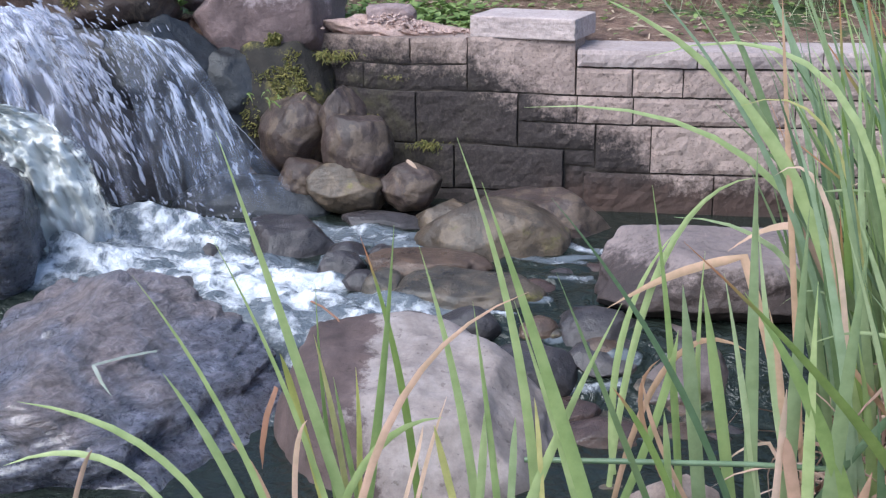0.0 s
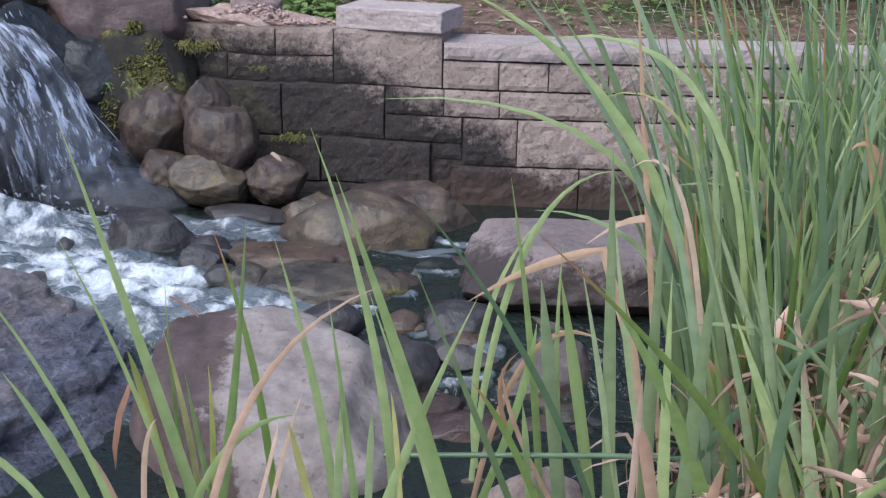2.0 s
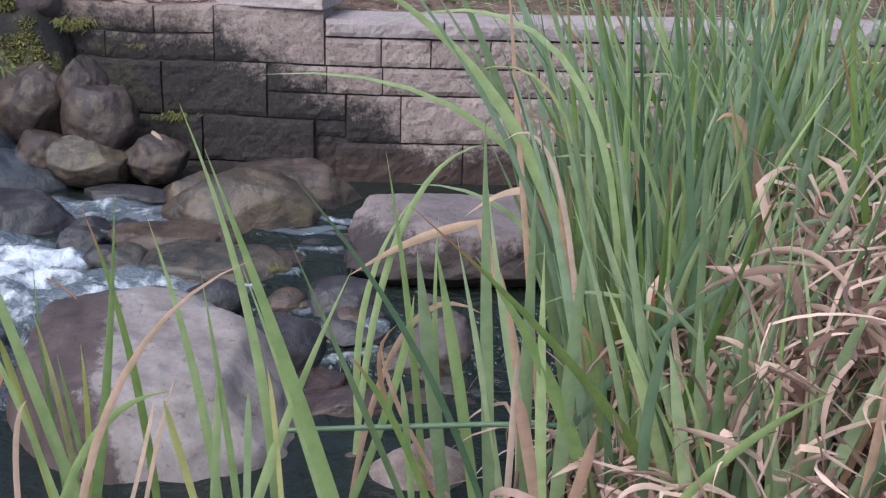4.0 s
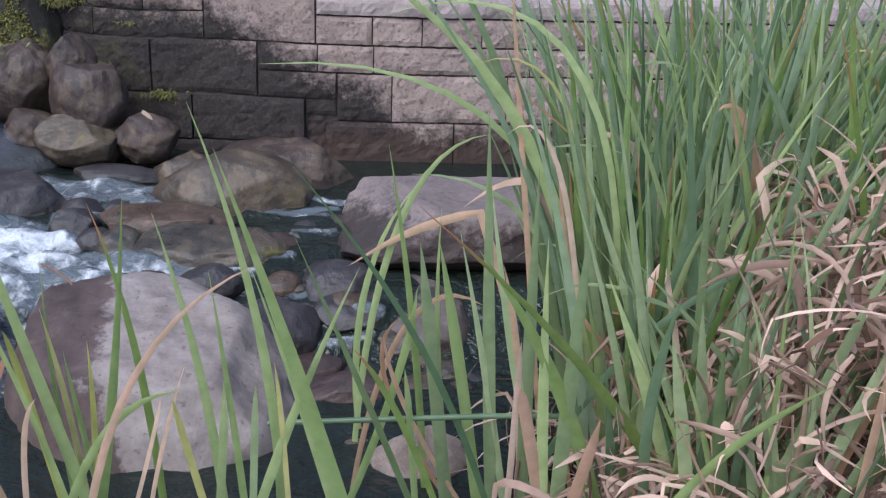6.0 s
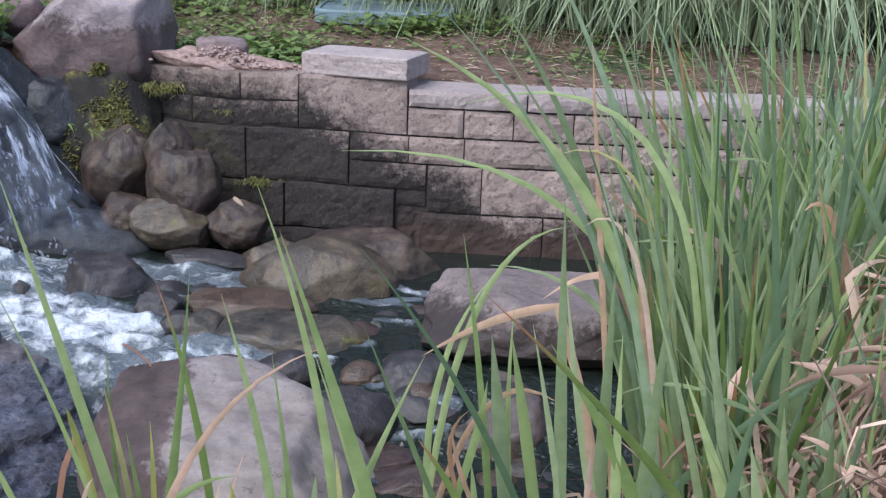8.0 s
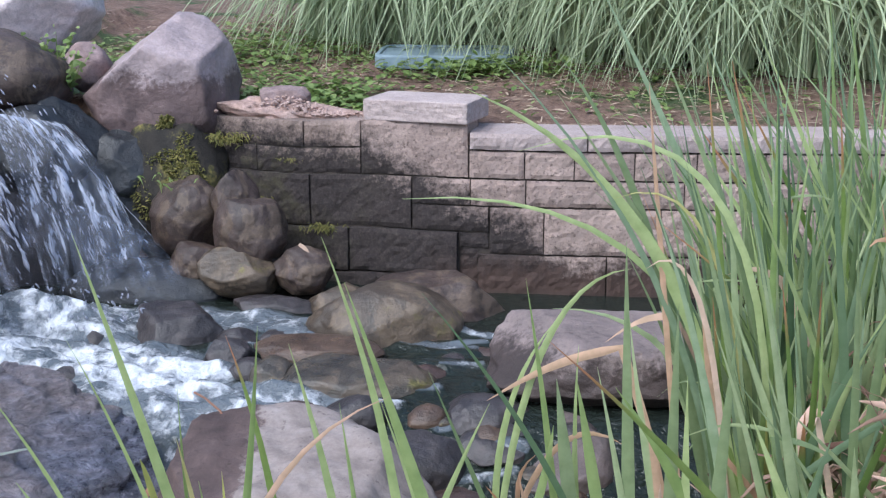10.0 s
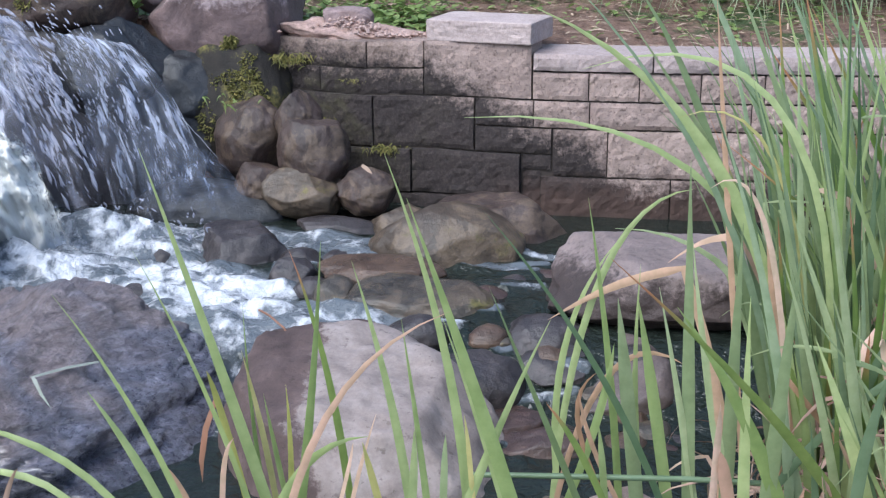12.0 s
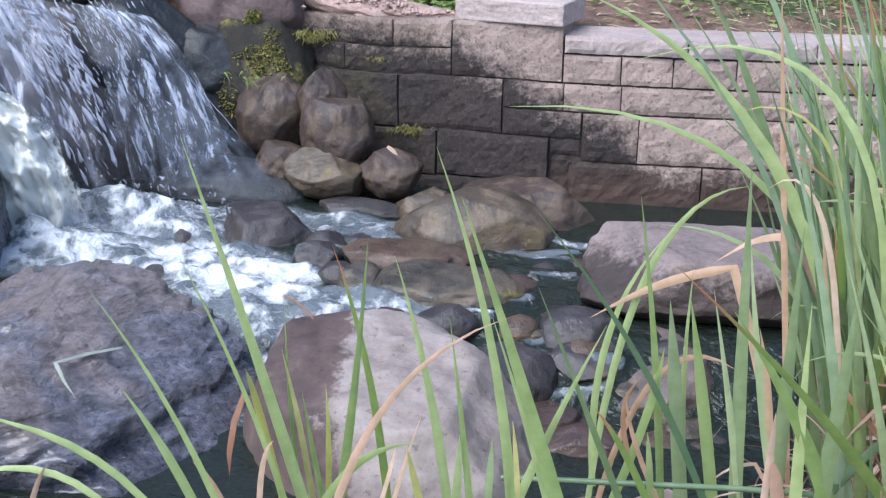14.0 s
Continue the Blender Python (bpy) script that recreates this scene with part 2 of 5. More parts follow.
def block_material(name, base, algae=True):
    """Split-face concrete with one dark algae stain that runs over the whole wall: high up beside the fall, low at the far end."""
    m, t, b = material(name)
    p = position(t)
    rnd = t.nodes.new("ShaderNodeObjectInfo").outputs["Random"]
    sep = t.nodes.new("ShaderNodeSeparateXYZ")
    t.links.new(p, sep.inputs[0])
    fine = noise_tex(t, p, 85.0, 5, 0.75)
    coarse = noise_tex(t, p, 26.0, 5, 0.7)
    patch = noise_tex(t, p, 6.0, 6, 0.7, 0.4)
    col = ramp(t, fine, (0.3, tuple(v * 0.72 for v in base)), (0.5, base), (0.72, tuple(min(1, v * 1.16) for v in base)))
    col = mix(t, 1.0, col, ramp(t, rnd, (0.0, (0.9, 0.88, 0.88)), (1.0, (1.08, 1.06, 1.05))), "MULTIPLY")
    col = mix(t, 0.6, col, ramp(t, patch, (0.35, (0.72, 0.69, 0.68)), (0.6, (1.06, 1.05, 1.04))), "MULTIPLY")
    pits = ramp(t, noise_tex(t, p, 75.0, 3, 0.55), (0.34, (0.25, 0.22, 0.21)), (0.42, (1, 1, 1)))
    col = mix(t, 0.55 if algae else 0.2, col, pits, "MULTIPLY")
    if algae:
        age = node(t, "ShaderNodeMapRange", From_Min=-0.35, From_Max=-0.52)
        t.links.new(calc(t, "ADD", sep.outputs["X"], calc(t, "MULTIPLY", calc(t, "SUBTRACT", patch, 0.5), 0.3)), age.inputs["Value"])
        brown = ramp(t, fine, (0.3, (0.095, 0.066, 0.054)), (0.5, (0.19, 0.138, 0.113)), (0.72, (0.28, 0.21, 0.178)))
        col = mix(t, calc(t, "MULTIPLY", age.outputs[0], 0.75), col, brown)
        rise = calc(t, "MULTIPLY", calc(t, "DIVIDE", calc(t, "SUBTRACT", 0.36, sep.outputs["X"]), 0.76, True), 0.385)
        over = calc(t, "SUBTRACT", calc(t, "SUBTRACT", sep.outputs["Z"], rise), 0.15)
        over = calc(t, "ADD", over, calc(t, "MULTIPLY", calc(t, "SUBTRACT", rnd, 0.5), 0.07))
        over = calc(t, "ADD", over, calc(t, "MULTIPLY", calc(t, "SUBTRACT", patch, 0.5), 0.18))
        over = calc(t, "ADD", over, calc(t, "MULTIPLY", calc(t, "SUBTRACT", coarse, 0.5), 0.25))
        over = calc(t, "ADD", over, calc(t, "MULTIPLY", calc(t, "SUBTRACT", fine, 0.5), 0.10))
        cover = node(t, "ShaderNodeMapRange", From_Min=0.055, From_Max=-0.055)
        t.links.new(over, cover.inputs["Value"])
        slime = ramp(t, fine, (0.3, (0.008, 0.006, 0.006)), (0.5, (0.019, 0.014, 0.0135)), (0.7, (0.052, 0.039, 0.036)))
        scrape = ramp(t, coarse, (0.56, (0, 0, 0)), (0.74, (0.45, 0.45, 0.45)))
        slime = mix(t, scrape, slime, (0.09, 0.07, 0.063))
        green = node(t, "ShaderNodeMapRange", From_Min=-0.25, From_Max=-0.9)
        t.links.new(sep.outputs["X"], green.inputs["Value"])
        slime = mix(t, calc(t, "MULTIPLY", green.outputs[0], ramp(t, patch, (0.45, (0, 0, 0)), (0.62, (0.7, 0.7, 0.7)))), slime, (0.06, 0.055, 0.022))
        wetline = node(t, "ShaderNodeMapRange", From_Min=0.17, From_Max=0.06)
        t.links.new(calc(t, "ADD", sep.outputs["Z"], calc(t, "MULTIPLY", calc(t, "SUBTRACT", coarse, 0.5), 0.2)), wetline.inputs["Value"])
        iron = node(t, "ShaderNodeMapRange", From_Min=-0.2, From_Max=0.08)
        t.links.new(sep.outputs["X"], iron.inputs["Value"])
        slime = mix(t, calc(t, "MULTIPLY", calc(t, "MULTIPLY", wetline.outputs[0], iron.outputs[0]), 0.65), slime, (0.075, 0.04, 0.028))
        col = mix(t, calc(t, "MULTIPLY", cover.outputs[0], 0.95), col, slime)
    t.links.new(col, b.inputs["Base Color"])
    b.inputs["Roughness"].default_value = 0.88
    relief(t, b, calc(t, "ADD", fine, coarse), 0.5 if algae else 0.25, 0.008)
    return m


BLOCK = block_material("split_face_block", (0.365, 0.282, 0.246))
COPING = block_material("grey_coping", (0.42, 0.345, 0.325), False)
JOINT = rock_material("wall_core", (0.03, 0.023, 0.02), (0.06, 0.047, 0.04), (0.10, 0.08, 0.07))


def ground_material():
    m, t, b = material("earth")
    p = position(t)
    big = noise_tex(t, p, 1.6, 6, 0.7)
    mid = noise_tex(t, p, 14.0, 6, 0.75)
    fine = noise_tex(t, p, 90.0, 4, 0.7)
    soil = ramp(t, mid, (0.3, (0.10, 0.06, 0.042)), (0.5, (0.22, 0.135, 0.10)), (0.7, (0.36, 0.25, 0.19)))
    soil = mix(t, 0.8, soil, ramp(t, fine, (0.3, (0.5, 0.48, 0.46)), (0.65, (1.25, 1.2, 1.15))), "MULTIPLY")
    grass = ramp(t, fine, (0.3, (0.025, 0.045, 0.012)), (0.7, (0.10, 0.14, 0.04)))
    col = mix(t, ramp(t, big, (0.52, (0, 0, 0)), (0.6, (1, 1, 1))), soil, grass)
    t.links.new(col, b.inputs["Base Color"])
    b.inputs["Roughness"].default_value = 0.95
    relief(t, b, calc(t, "ADD", mid, fine), 0.8, 0.03)
    return m


EARTH = ground_material()


def leaf_material(name, low, high, gloss=0.45, through_=0.3, tip=None):
    m, t, b = material(name)
    c = coords(t)
    rnd = t.nodes.new("ShaderNodeObjectInfo").outputs["Random"]
    isl = t.nodes.new("ShaderNodeNewGeometry").outputs["Random Per Island"]
    vary = calc(t, "FRACT", calc(t, "ADD", rnd, isl))
    col = ramp(t, vary, (0.0, low), (1.0, high))
    grain = noise_tex(t, c, 25.0, 4, 0.6)
    col = mix(t, 0.55, col, ramp(t, grain, (0.35, (0.68, 0.72, 0.6)), (0.65, (1.15, 1.1, 1.1))), "MULTIPLY")
    if tip:
        at = t.nodes.new("ShaderNodeAttribute")
        at.attribute_name = "along"
        col = mix(t, ramp(t, at.outputs["Fac"], (0.84, (0, 0, 0)), (0.93, (1, 1, 1))), col, tip)
    t.links.new(col, b.inputs["Base Color"])
    b.inputs["Roughness"].default_value = gloss
    tr = t.nodes.new("ShaderNodeBsdfTranslucent")
    t.links.new(col, tr.inputs["Color"])
    add = t.nodes.new("ShaderNodeMixShader")
    add.inputs[0].default_value = through_
    t.links.new(b.outputs[0], add.inputs[1])
    t.links.new(tr.outputs[0], add.inputs[2])
    t.links.new(add.outputs[0], t.nodes["Material Output"].inputs["Surface"])
    relief(t, b, grain, 0.2, 0.004)
    return m


FRESH = leaf_material("cattail_fresh_green", (0.25, 0.34, 0.115), (0.48, 0.56, 0.26), 0.38)
GREEN = leaf_material("cattail_green", (0.125, 0.19, 0.078), (0.47, 0.545, 0.30), 0.38)
DEEP = leaf_material("cattail_deep_green", (0.105, 0.17, 0.088), (0.36, 0.45, 0.28), 0.38)
YELLOW = leaf_material("cattail_yellowing", (0.44, 0.44, 0.13), (0.66, 0.58, 0.28))
TIPPED = leaf_material("cattail_brown_tip", (0.16, 0.25, 0.06), (0.24, 0.32, 0.09), tip=(0.42, 0.20, 0.10))
DRY = leaf_material("dead_cattail", (0.46, 0.28, 0.19), (0.72, 0.53, 0.41), 0.8, 0.2)
LITTER = leaf_material("dead_leaf_litter", (0.17, 0.09, 0.065), (0.80, 0.56, 0.45), 0.85, 0.15)
WEED = leaf_material("weed_leaf", (0.13, 0.20, 0.05), (0.30, 0.38, 0.13), 0.55)
TUFT = leaf_material("fountain_grass", (0.25, 0.31, 0.17), (0.50, 0.56, 0.36), 0.6)
MOSSLEAF = leaf_material("moss_leaf", (0.085, 0.09, 0.02), (0.24, 0.21, 0.06), 0.8, 0.15)
PALELEAF = leaf_material("pale_dead_leaf", (0.23, 0.255, 0.22), (0.31, 0.33, 0.29), 0.7, 0.1)
REDLEAF = leaf_material("red_dead_leaf", (0.20, 0.085, 0.05), (0.36, 0.19, 0.12), 0.6, 0.1)
MULCH = leaf_material("straw_mulch", (0.20, 0.12, 0.085), (0.55, 0.42, 0.32), 0.9, 0.05)


def water_material():
    """Dark stream water with foam where the attribute "foam" says that it churns."""
    m, t, b = material("stream_water")
    p = position(t)
    at = t.nodes.new("ShaderNodeAttribute")
    at.attribute_name = "foam"
    cell = t.nodes.new("ShaderNodeTexVoronoi")
    cell.feature = "SMOOTH_F1"
    cell.inputs["Scale"].default_value = 20.0
    warp = t.nodes.new("ShaderNodeVectorMath")
    warp.operation = "MULTIPLY_ADD"
    nz = node(t, "ShaderNodeTexNoise", Scale=9.0, Detail=4.0)
    t.links.new(p, nz.inputs["Vector"])
    t.links.new(nz.outputs["Color"], warp.inputs[0])
    warp.inputs[1].default_value = (0.09, 0.09, 0.09)
    t.links.new(p, warp.inputs[2])
    t.links.new(warp.outputs[0], cell.inputs["Vector"])
    net = calc(t, "MULTIPLY", cell.outputs["Distance"], 0.45)
    lumps = noise_tex(t, warp.outputs[0], 9.0, 7, 0.7)
    amount = calc(t, "ADD", calc(t, "MULTIPLY", calc(t, "SUBTRACT", calc(t, "ADD", net, calc(t, "MULTIPLY", lumps, 1.5)), 1.0), 2.9), calc(t, "MULTIPLY", calc(t, "SUBTRACT", at.outputs["Fac"], 1.04), 1.25))
    mask = ramp(t, amount, (0.0, (0, 0, 0)), (0.3, (0.45, 0.45, 0.45)), (0.62, (1, 1, 1)))
    mask = calc(t, "MULTIPLY", mask, ramp(t, at.outputs["Fac"], (0.04, (0, 0, 0)), (0.35, (1, 1, 1))))
    froth = ramp(t, noise_tex(t, warp.outputs[0], 34.0, 5, 0.68), (0.30, (0.42, 0.44, 0.48)), (0.5, (0.60, 0.61, 0.64)), (0.64, (0.71, 0.715, 0.735)))
    milky = mix(t, ramp(t, at.outputs["Fac"], (0.75, (0, 0, 0)), (1.5, (1, 1, 1))), (0.017, 0.022, 0.018), (0.12, 0.135, 0.15))
    col = mix(t, mask, milky, froth)
    t.links.new(col, b.inputs["Base Color"])
    t.links.new(ramp(t, mask, (0.0, (0.09,) * 3), (1.0, (0.6,) * 3)), b.inputs["Roughness"])
    b.inputs["IOR"].default_value = 1.33
    b.inputs["Specular IOR Level"].default_value = 0.5
    stir = t.nodes.new("ShaderNodeAttribute")
    stir.attribute_name = "ripple"
    rip = calc(t, "ADD", noise_tex(t, p, 22.0, 3, 0.55, 1.2), calc(t, "MULTIPLY", noise_tex(t, p, 8.0, 3, 0.5, 1.0), 1.6))
    rip = calc(t, "MULTIPLY", rip, stir.outputs["Fac"])
    churn = calc(t, "MULTIPLY", mask, calc(t, "ADD", 0.2, calc(t, "MULTIPLY", lumps, 0.8)))
    relief(t, b, calc(t, "ADD", calc(t, "MULTIPLY", rip, 0.8), churn), 0.6, 0.035)
    return m


WATER = water_material()


def fall_material(name, cover, tint, squash, thin=0.12, fade=0.72, shade=0.55, edge=0.1, mist=0.0):
    """A torn sheet of falling water: white at the lip, tearing into streaks further down."""
    m, t, b = material(name)
    uv = t.nodes.new("ShaderNodeTexCoord").outputs["UV"]
    sep = t.nodes.new("ShaderNodeSeparateXYZ")
    t.links.new(uv, sep.inputs[0])
    mp = node(t, "ShaderNodeMapping", Scale=squash)
    t.links.new(uv, mp.inputs["Vector"])
    streak = noise_tex(t, mp.outputs[0], 1.0, 4, 0.6, 0.9)
    wide = node(t, "ShaderNodeMapping", Scale=(7.0, 4.0, 1.0))
    t.links.new(uv, wide.inputs["Vector"])
    tear = noise_tex(t, wide.outputs[0], 1.0, 3, 0.6, 0.8)
    both = calc(t, "ADD", calc(t, "MULTIPLY", streak, 0.5), calc(t, "MULTIPLY", tear, 0.5))
    fall = ramp(t, sep.outputs["Y"], (0.0, (0, 0, 0)), (0.35, (0.85, 0.85, 0.85)), (0.7, (1, 1, 1)), (1.0, (0.6, 0.6, 0.6)))
    both = calc(t, "SUBTRACT", both, calc(t, "MULTIPLY", fall, thin))
    mask = ramp(t, both, (cover - 0.06, (0, 0, 0)), (cover + 0.02, (0.22, 0.22, 0.22)), (cover + 0.08, (0.75, 0.75, 0.75)), (cover + 0.16, (1, 1, 1)))
    mask = calc(t, "MULTIPLY", mask, ramp(t, sep.outputs["Y"], (fade, (1, 1, 1)), (1.0, (0, 0, 0))))
    haze = calc(t, "MULTIPLY", ramp(t, tear, (0.3, (0.3, 0.3, 0.3)), (0.7, (1, 1, 1))), mist)
    mask = calc(t, "MAXIMUM", mask, calc(t, "MULTIPLY", haze, ramp(t, sep.outputs["Y"], (0.75, (1, 1, 1)), (0.98, (0, 0, 0)))))
    mask = calc(t, "MULTIPLY", mask, ramp(t, sep.outputs["X"], (0.68, (1, 1, 1)), (1.0, (edge,) * 3)))
    t.links.new(ramp(t, streak, (0.38, tuple(v * shade for v in tint)), (0.6, tint)), b.inputs["Base Color"])
    b.inputs["Roughness"].default_value = 0.55
    clear = t.nodes.new("ShaderNodeBsdfTransparent")
    ms = t.nodes.new("ShaderNodeMixShader")
    t.links.new(calc(t, "MULTIPLY", mask, 0.95), ms.inputs[0])
    t.links.new(clear.outputs[0], ms.inputs[1])
    t.links.new(b.outputs[0], ms.inputs[2])
    t.links.new(ms.outputs[0], t.nodes["Material Output"].inputs["Surface"])
    relief(t, b, streak, 0.25, 0.02)
    return m


FALL = fall_material("falling_water", 0.385, (0.60, 0.61, 0.73), (12.0, 4.0, 1.0), 0.13, mist=0.32)
VEIL = fall_material("thin_falling_water", 0.40, (0.66, 0.67, 0.78), (15.0, 5.0, 1.0), 0.12, mist=0.22)
LIP = fall_material("lip_water", 0.25, (0.72, 0.73, 0.82), (14.0, 8.0, 1.0), 0.17)
FILM = fall_material("film_of_water", 0.45, (0.46, 0.49, 0.60), (13.0, 5.0, 1.0), 0.05, fade=0.85, edge=0.7, mist=0.30)
SEEP = fall_material("seeping_water", 0.52, (0.30, 0.33, 0.42), (13.0, 5.0, 1.0), 0.03, fade=0.7, edge=0.4, mist=0.30)


def chute_material():
    """Dense creamy froth in ropes along the flow, torn at its two sides."""
    m, t, b = material("foaming_chute")
    uv = t.nodes.new("ShaderNodeTexCoord").outputs["UV"]
    sep = t.nodes.new("ShaderNodeSeparateXYZ")
    t.links.new(uv, sep.inputs[0])
    mp = node(t, "ShaderNodeMapping", Scale=(7.0, 1.3, 1.0))
    t.links.new(uv, mp.inputs["Vector"])
    rope = noise_tex(t, mp.outputs[0], 1.0, 5, 0.62, 0.9)
    froth = noise_tex(t, coords(t), 42.0, 4, 0.65)
    col = ramp(t, rope, (0.32, (0.44, 0.45, 0.42)), (0.5, (0.57, 0.575, 0.55)), (0.66, (0.68, 0.68, 0.67)))
    t.links.new(col, b.inputs["Base Color"])
    b.inputs["Roughness"].default_value = 0.6
    inside = ramp(t, sep.outputs["X"], (0.0, (0, 0, 0)), (0.22, (1, 1, 1)), (0.58, (1, 1, 1)), (1.0, (0, 0, 0)))
    solid = calc(t, "ADD", inside, calc(t, "MULTIPLY", calc(t, "SUBTRACT", calc(t, "ADD", rope, froth), 1.0), 1.4))
    solid = calc(t, "MULTIPLY", ramp(t, solid, (0.15, (0, 0, 0)), (0.6, (1, 1, 1))), ramp(t, sep.outputs["Y"], (0.8, (1, 1, 1)), (1.0, (0, 0, 0))))
    clear = t.nodes.new("ShaderNodeBsdfTransparent")
    ms = t.nodes.new("ShaderNodeMixShader")
    t.links.new(solid, ms.inputs[0])
    t.links.new(clear.outputs[0], ms.inputs[1])
    t.links.new(b.outputs[0], ms.inputs[2])
    t.links.new(ms.outputs[0], t.nodes["Material Output"].inputs["Surface"])
    relief(t, b, calc(t, "ADD", calc(t, "MULTIPLY", rope, 1.4), calc(t, "MULTIPLY", froth, 0.25)), 0.3, 0.025)
    return m


CHUTE = chute_material()
DROPS, _t, _b = material("spray_drops")
_b.inputs["Base Color"].default_value = (0.48, 0.49, 0.59, 1)
_b.inputs["Roughness"].default_value = 0.3
_b.inputs["Alpha"].default_value = 0.42
BLUE, _t, _b = material("blue_plastic")
_c = noise_tex(_t, coords(_t), 12.0, 5, 0.7)
_t.links.new(ramp(_t, _c, (0.3, (0.17, 0.225, 0.26)), (0.7, (0.25, 0.32, 0.36))), _b.inputs["Base Color"])
_b.inputs["Roughness"].default_value = 0.5


# ---- mesh helpers ----
def mesh_from(name, verts, faces, mat, smooth=True):
    me = bpy.data.meshes.new(name)
    me.from_pydata([tuple(v) for v in verts], [], faces)
    me.materials.append(mat)
    if smooth:
        me.polygons.foreach_set("use_smooth", [True] * len(me.polygons))
    me.update()
    return me


def child(name, me, parent, label=""):
    ob = new(name, me)
    ob.parent = parent
    ob.matrix_parent_inverse = parent.matrix_world.inverted()
    if label:
        ob["label"] = label
    return ob


def smooth_step(a, b, v):
    k = np.clip((v - a) / (b - a), 0, 1)
    return k * k * (3 - 2 * k)


def ribbon(path, width, seed, taper=0.55, cup=0.25, face=None, twist=0.5):
    """Verts, faces and along-values of a long blade that follows a path from root to tip."""
    rng = random.Random(seed)
    n = len(path)
    verts, faces, along = [], [], []
    turn0 = rng.uniform(-twist, twist)
    turn1 = turn0 + rng.uniform(-twist, twist)
    for i, p in enumerate(path):
        s = i / (n - 1)
        way = (path[min(i + 1, n - 1)] - path[max(i - 1, 0)]).normalized()
        view = face or Vector((0, -1, 0.25))
        side = way.cross(view)
        side = side.normalized() if side.length > 1e-4 else Vector((1, 0, 0))
        out = side.cross(way).normalized()
        a = turn0 + (turn1 - turn0) * s
        sd = side * math.cos(a) + out * math.sin(a)
        ot = sd.cross(way)
        w = 0.5 * width * (0.75 + 0.25 * min(1, s * 4)) * (1 if s < taper else max(0.03, 1 - ((s - taper) / (1 - taper)) ** 1.4))
        verts += [p - sd * w, p + ot * w * cup, p + sd * w]
        along += [s, s, s]
    for i in range(n - 1):
        k = 3 * i
        faces += [(k, k + 1, k + 4, k + 3), (k + 1, k + 2, k + 5, k + 4)]
    return verts, faces, along


# ---- ground ----
def wall_line(x):
    """The y of the wall's face: a shallow bow."""
    return 4.59 + (0.16 if x < 0.35 else 0.03) * (x - 0.35) ** 2


def bank_height(x, y):
    back = y - (wall_line(x) + 0.12)
    high = 0.57 + 0.115 * min(max(back, 0), 2.2) + 0.02 * min(max(back - 2.2, 0), 10)
    bed = -0.34
    k = float(smooth_step(0.0, 0.05, back))
    z = bed * (1 - k) + high * k
    wob = noise.noise(Vector((x * 1.3, y * 1.3, 5)))
    near = float(smooth_step(1.98, 1.45, y + 0.12 * wob))
    z = max(z, -0.34 + near * 0.34)
    z = max(z, -0.34 + float(smooth_step(-2.15, -2.8, x + 0.2 * wob)) * 0.55)
    z = max(z, -0.34 + float(smooth_step(3.0, 3.6, x + 0.2 * wob)) * 0.5)
    left = float(smooth_step(-1.75, -2.3, x)) * float(smooth_step(2.7, 3.6, y))
    z = max(z, -0.34 + left * (0.85 + 0.34))
    right = float(smooth_step(0.75, 1.25, x)) * float(smooth_step(3.9, 3.3, y))
    z = max(z, -0.34 + right * 0.36)
    z += 0.025 * noise.noise(Vector((x * 2.3, y * 2.3, 0))) + 0.012 * noise.noise(Vector((x * 8, y * 8, 3)))
    return z


def build_ground():
    xs = np.concatenate([[-600, -200, -60, -20, -9], np.arange(-5, 5.01, 0.09), [9, 20, 60, 200, 600]])
    ys = np.concatenate([[-600, -200, -60, -20, -8, -4], np.arange(-2, 4.4, 0.09), np.arange(4.4, 5.3, 0.045), np.arange(5.3, 9, 0.09), [11, 16, 30, 80, 250, 700]])
    verts = [(x, y, bank_height(x, y)) for y in ys for x in xs]
    n = len(xs)
    faces = [(j * n + i, j * n + i + 1, (j + 1) * n + i + 1, (j + 1) * n + i) for j in range(len(ys) - 1) for i in range(n - 1)]
    ob = new("ground", mesh_from("ground", verts, faces, EARTH))
    tagged(ob, "reddish bare earth bank with patchy grass behind the wall", "ground", kind="structure")


build_ground()


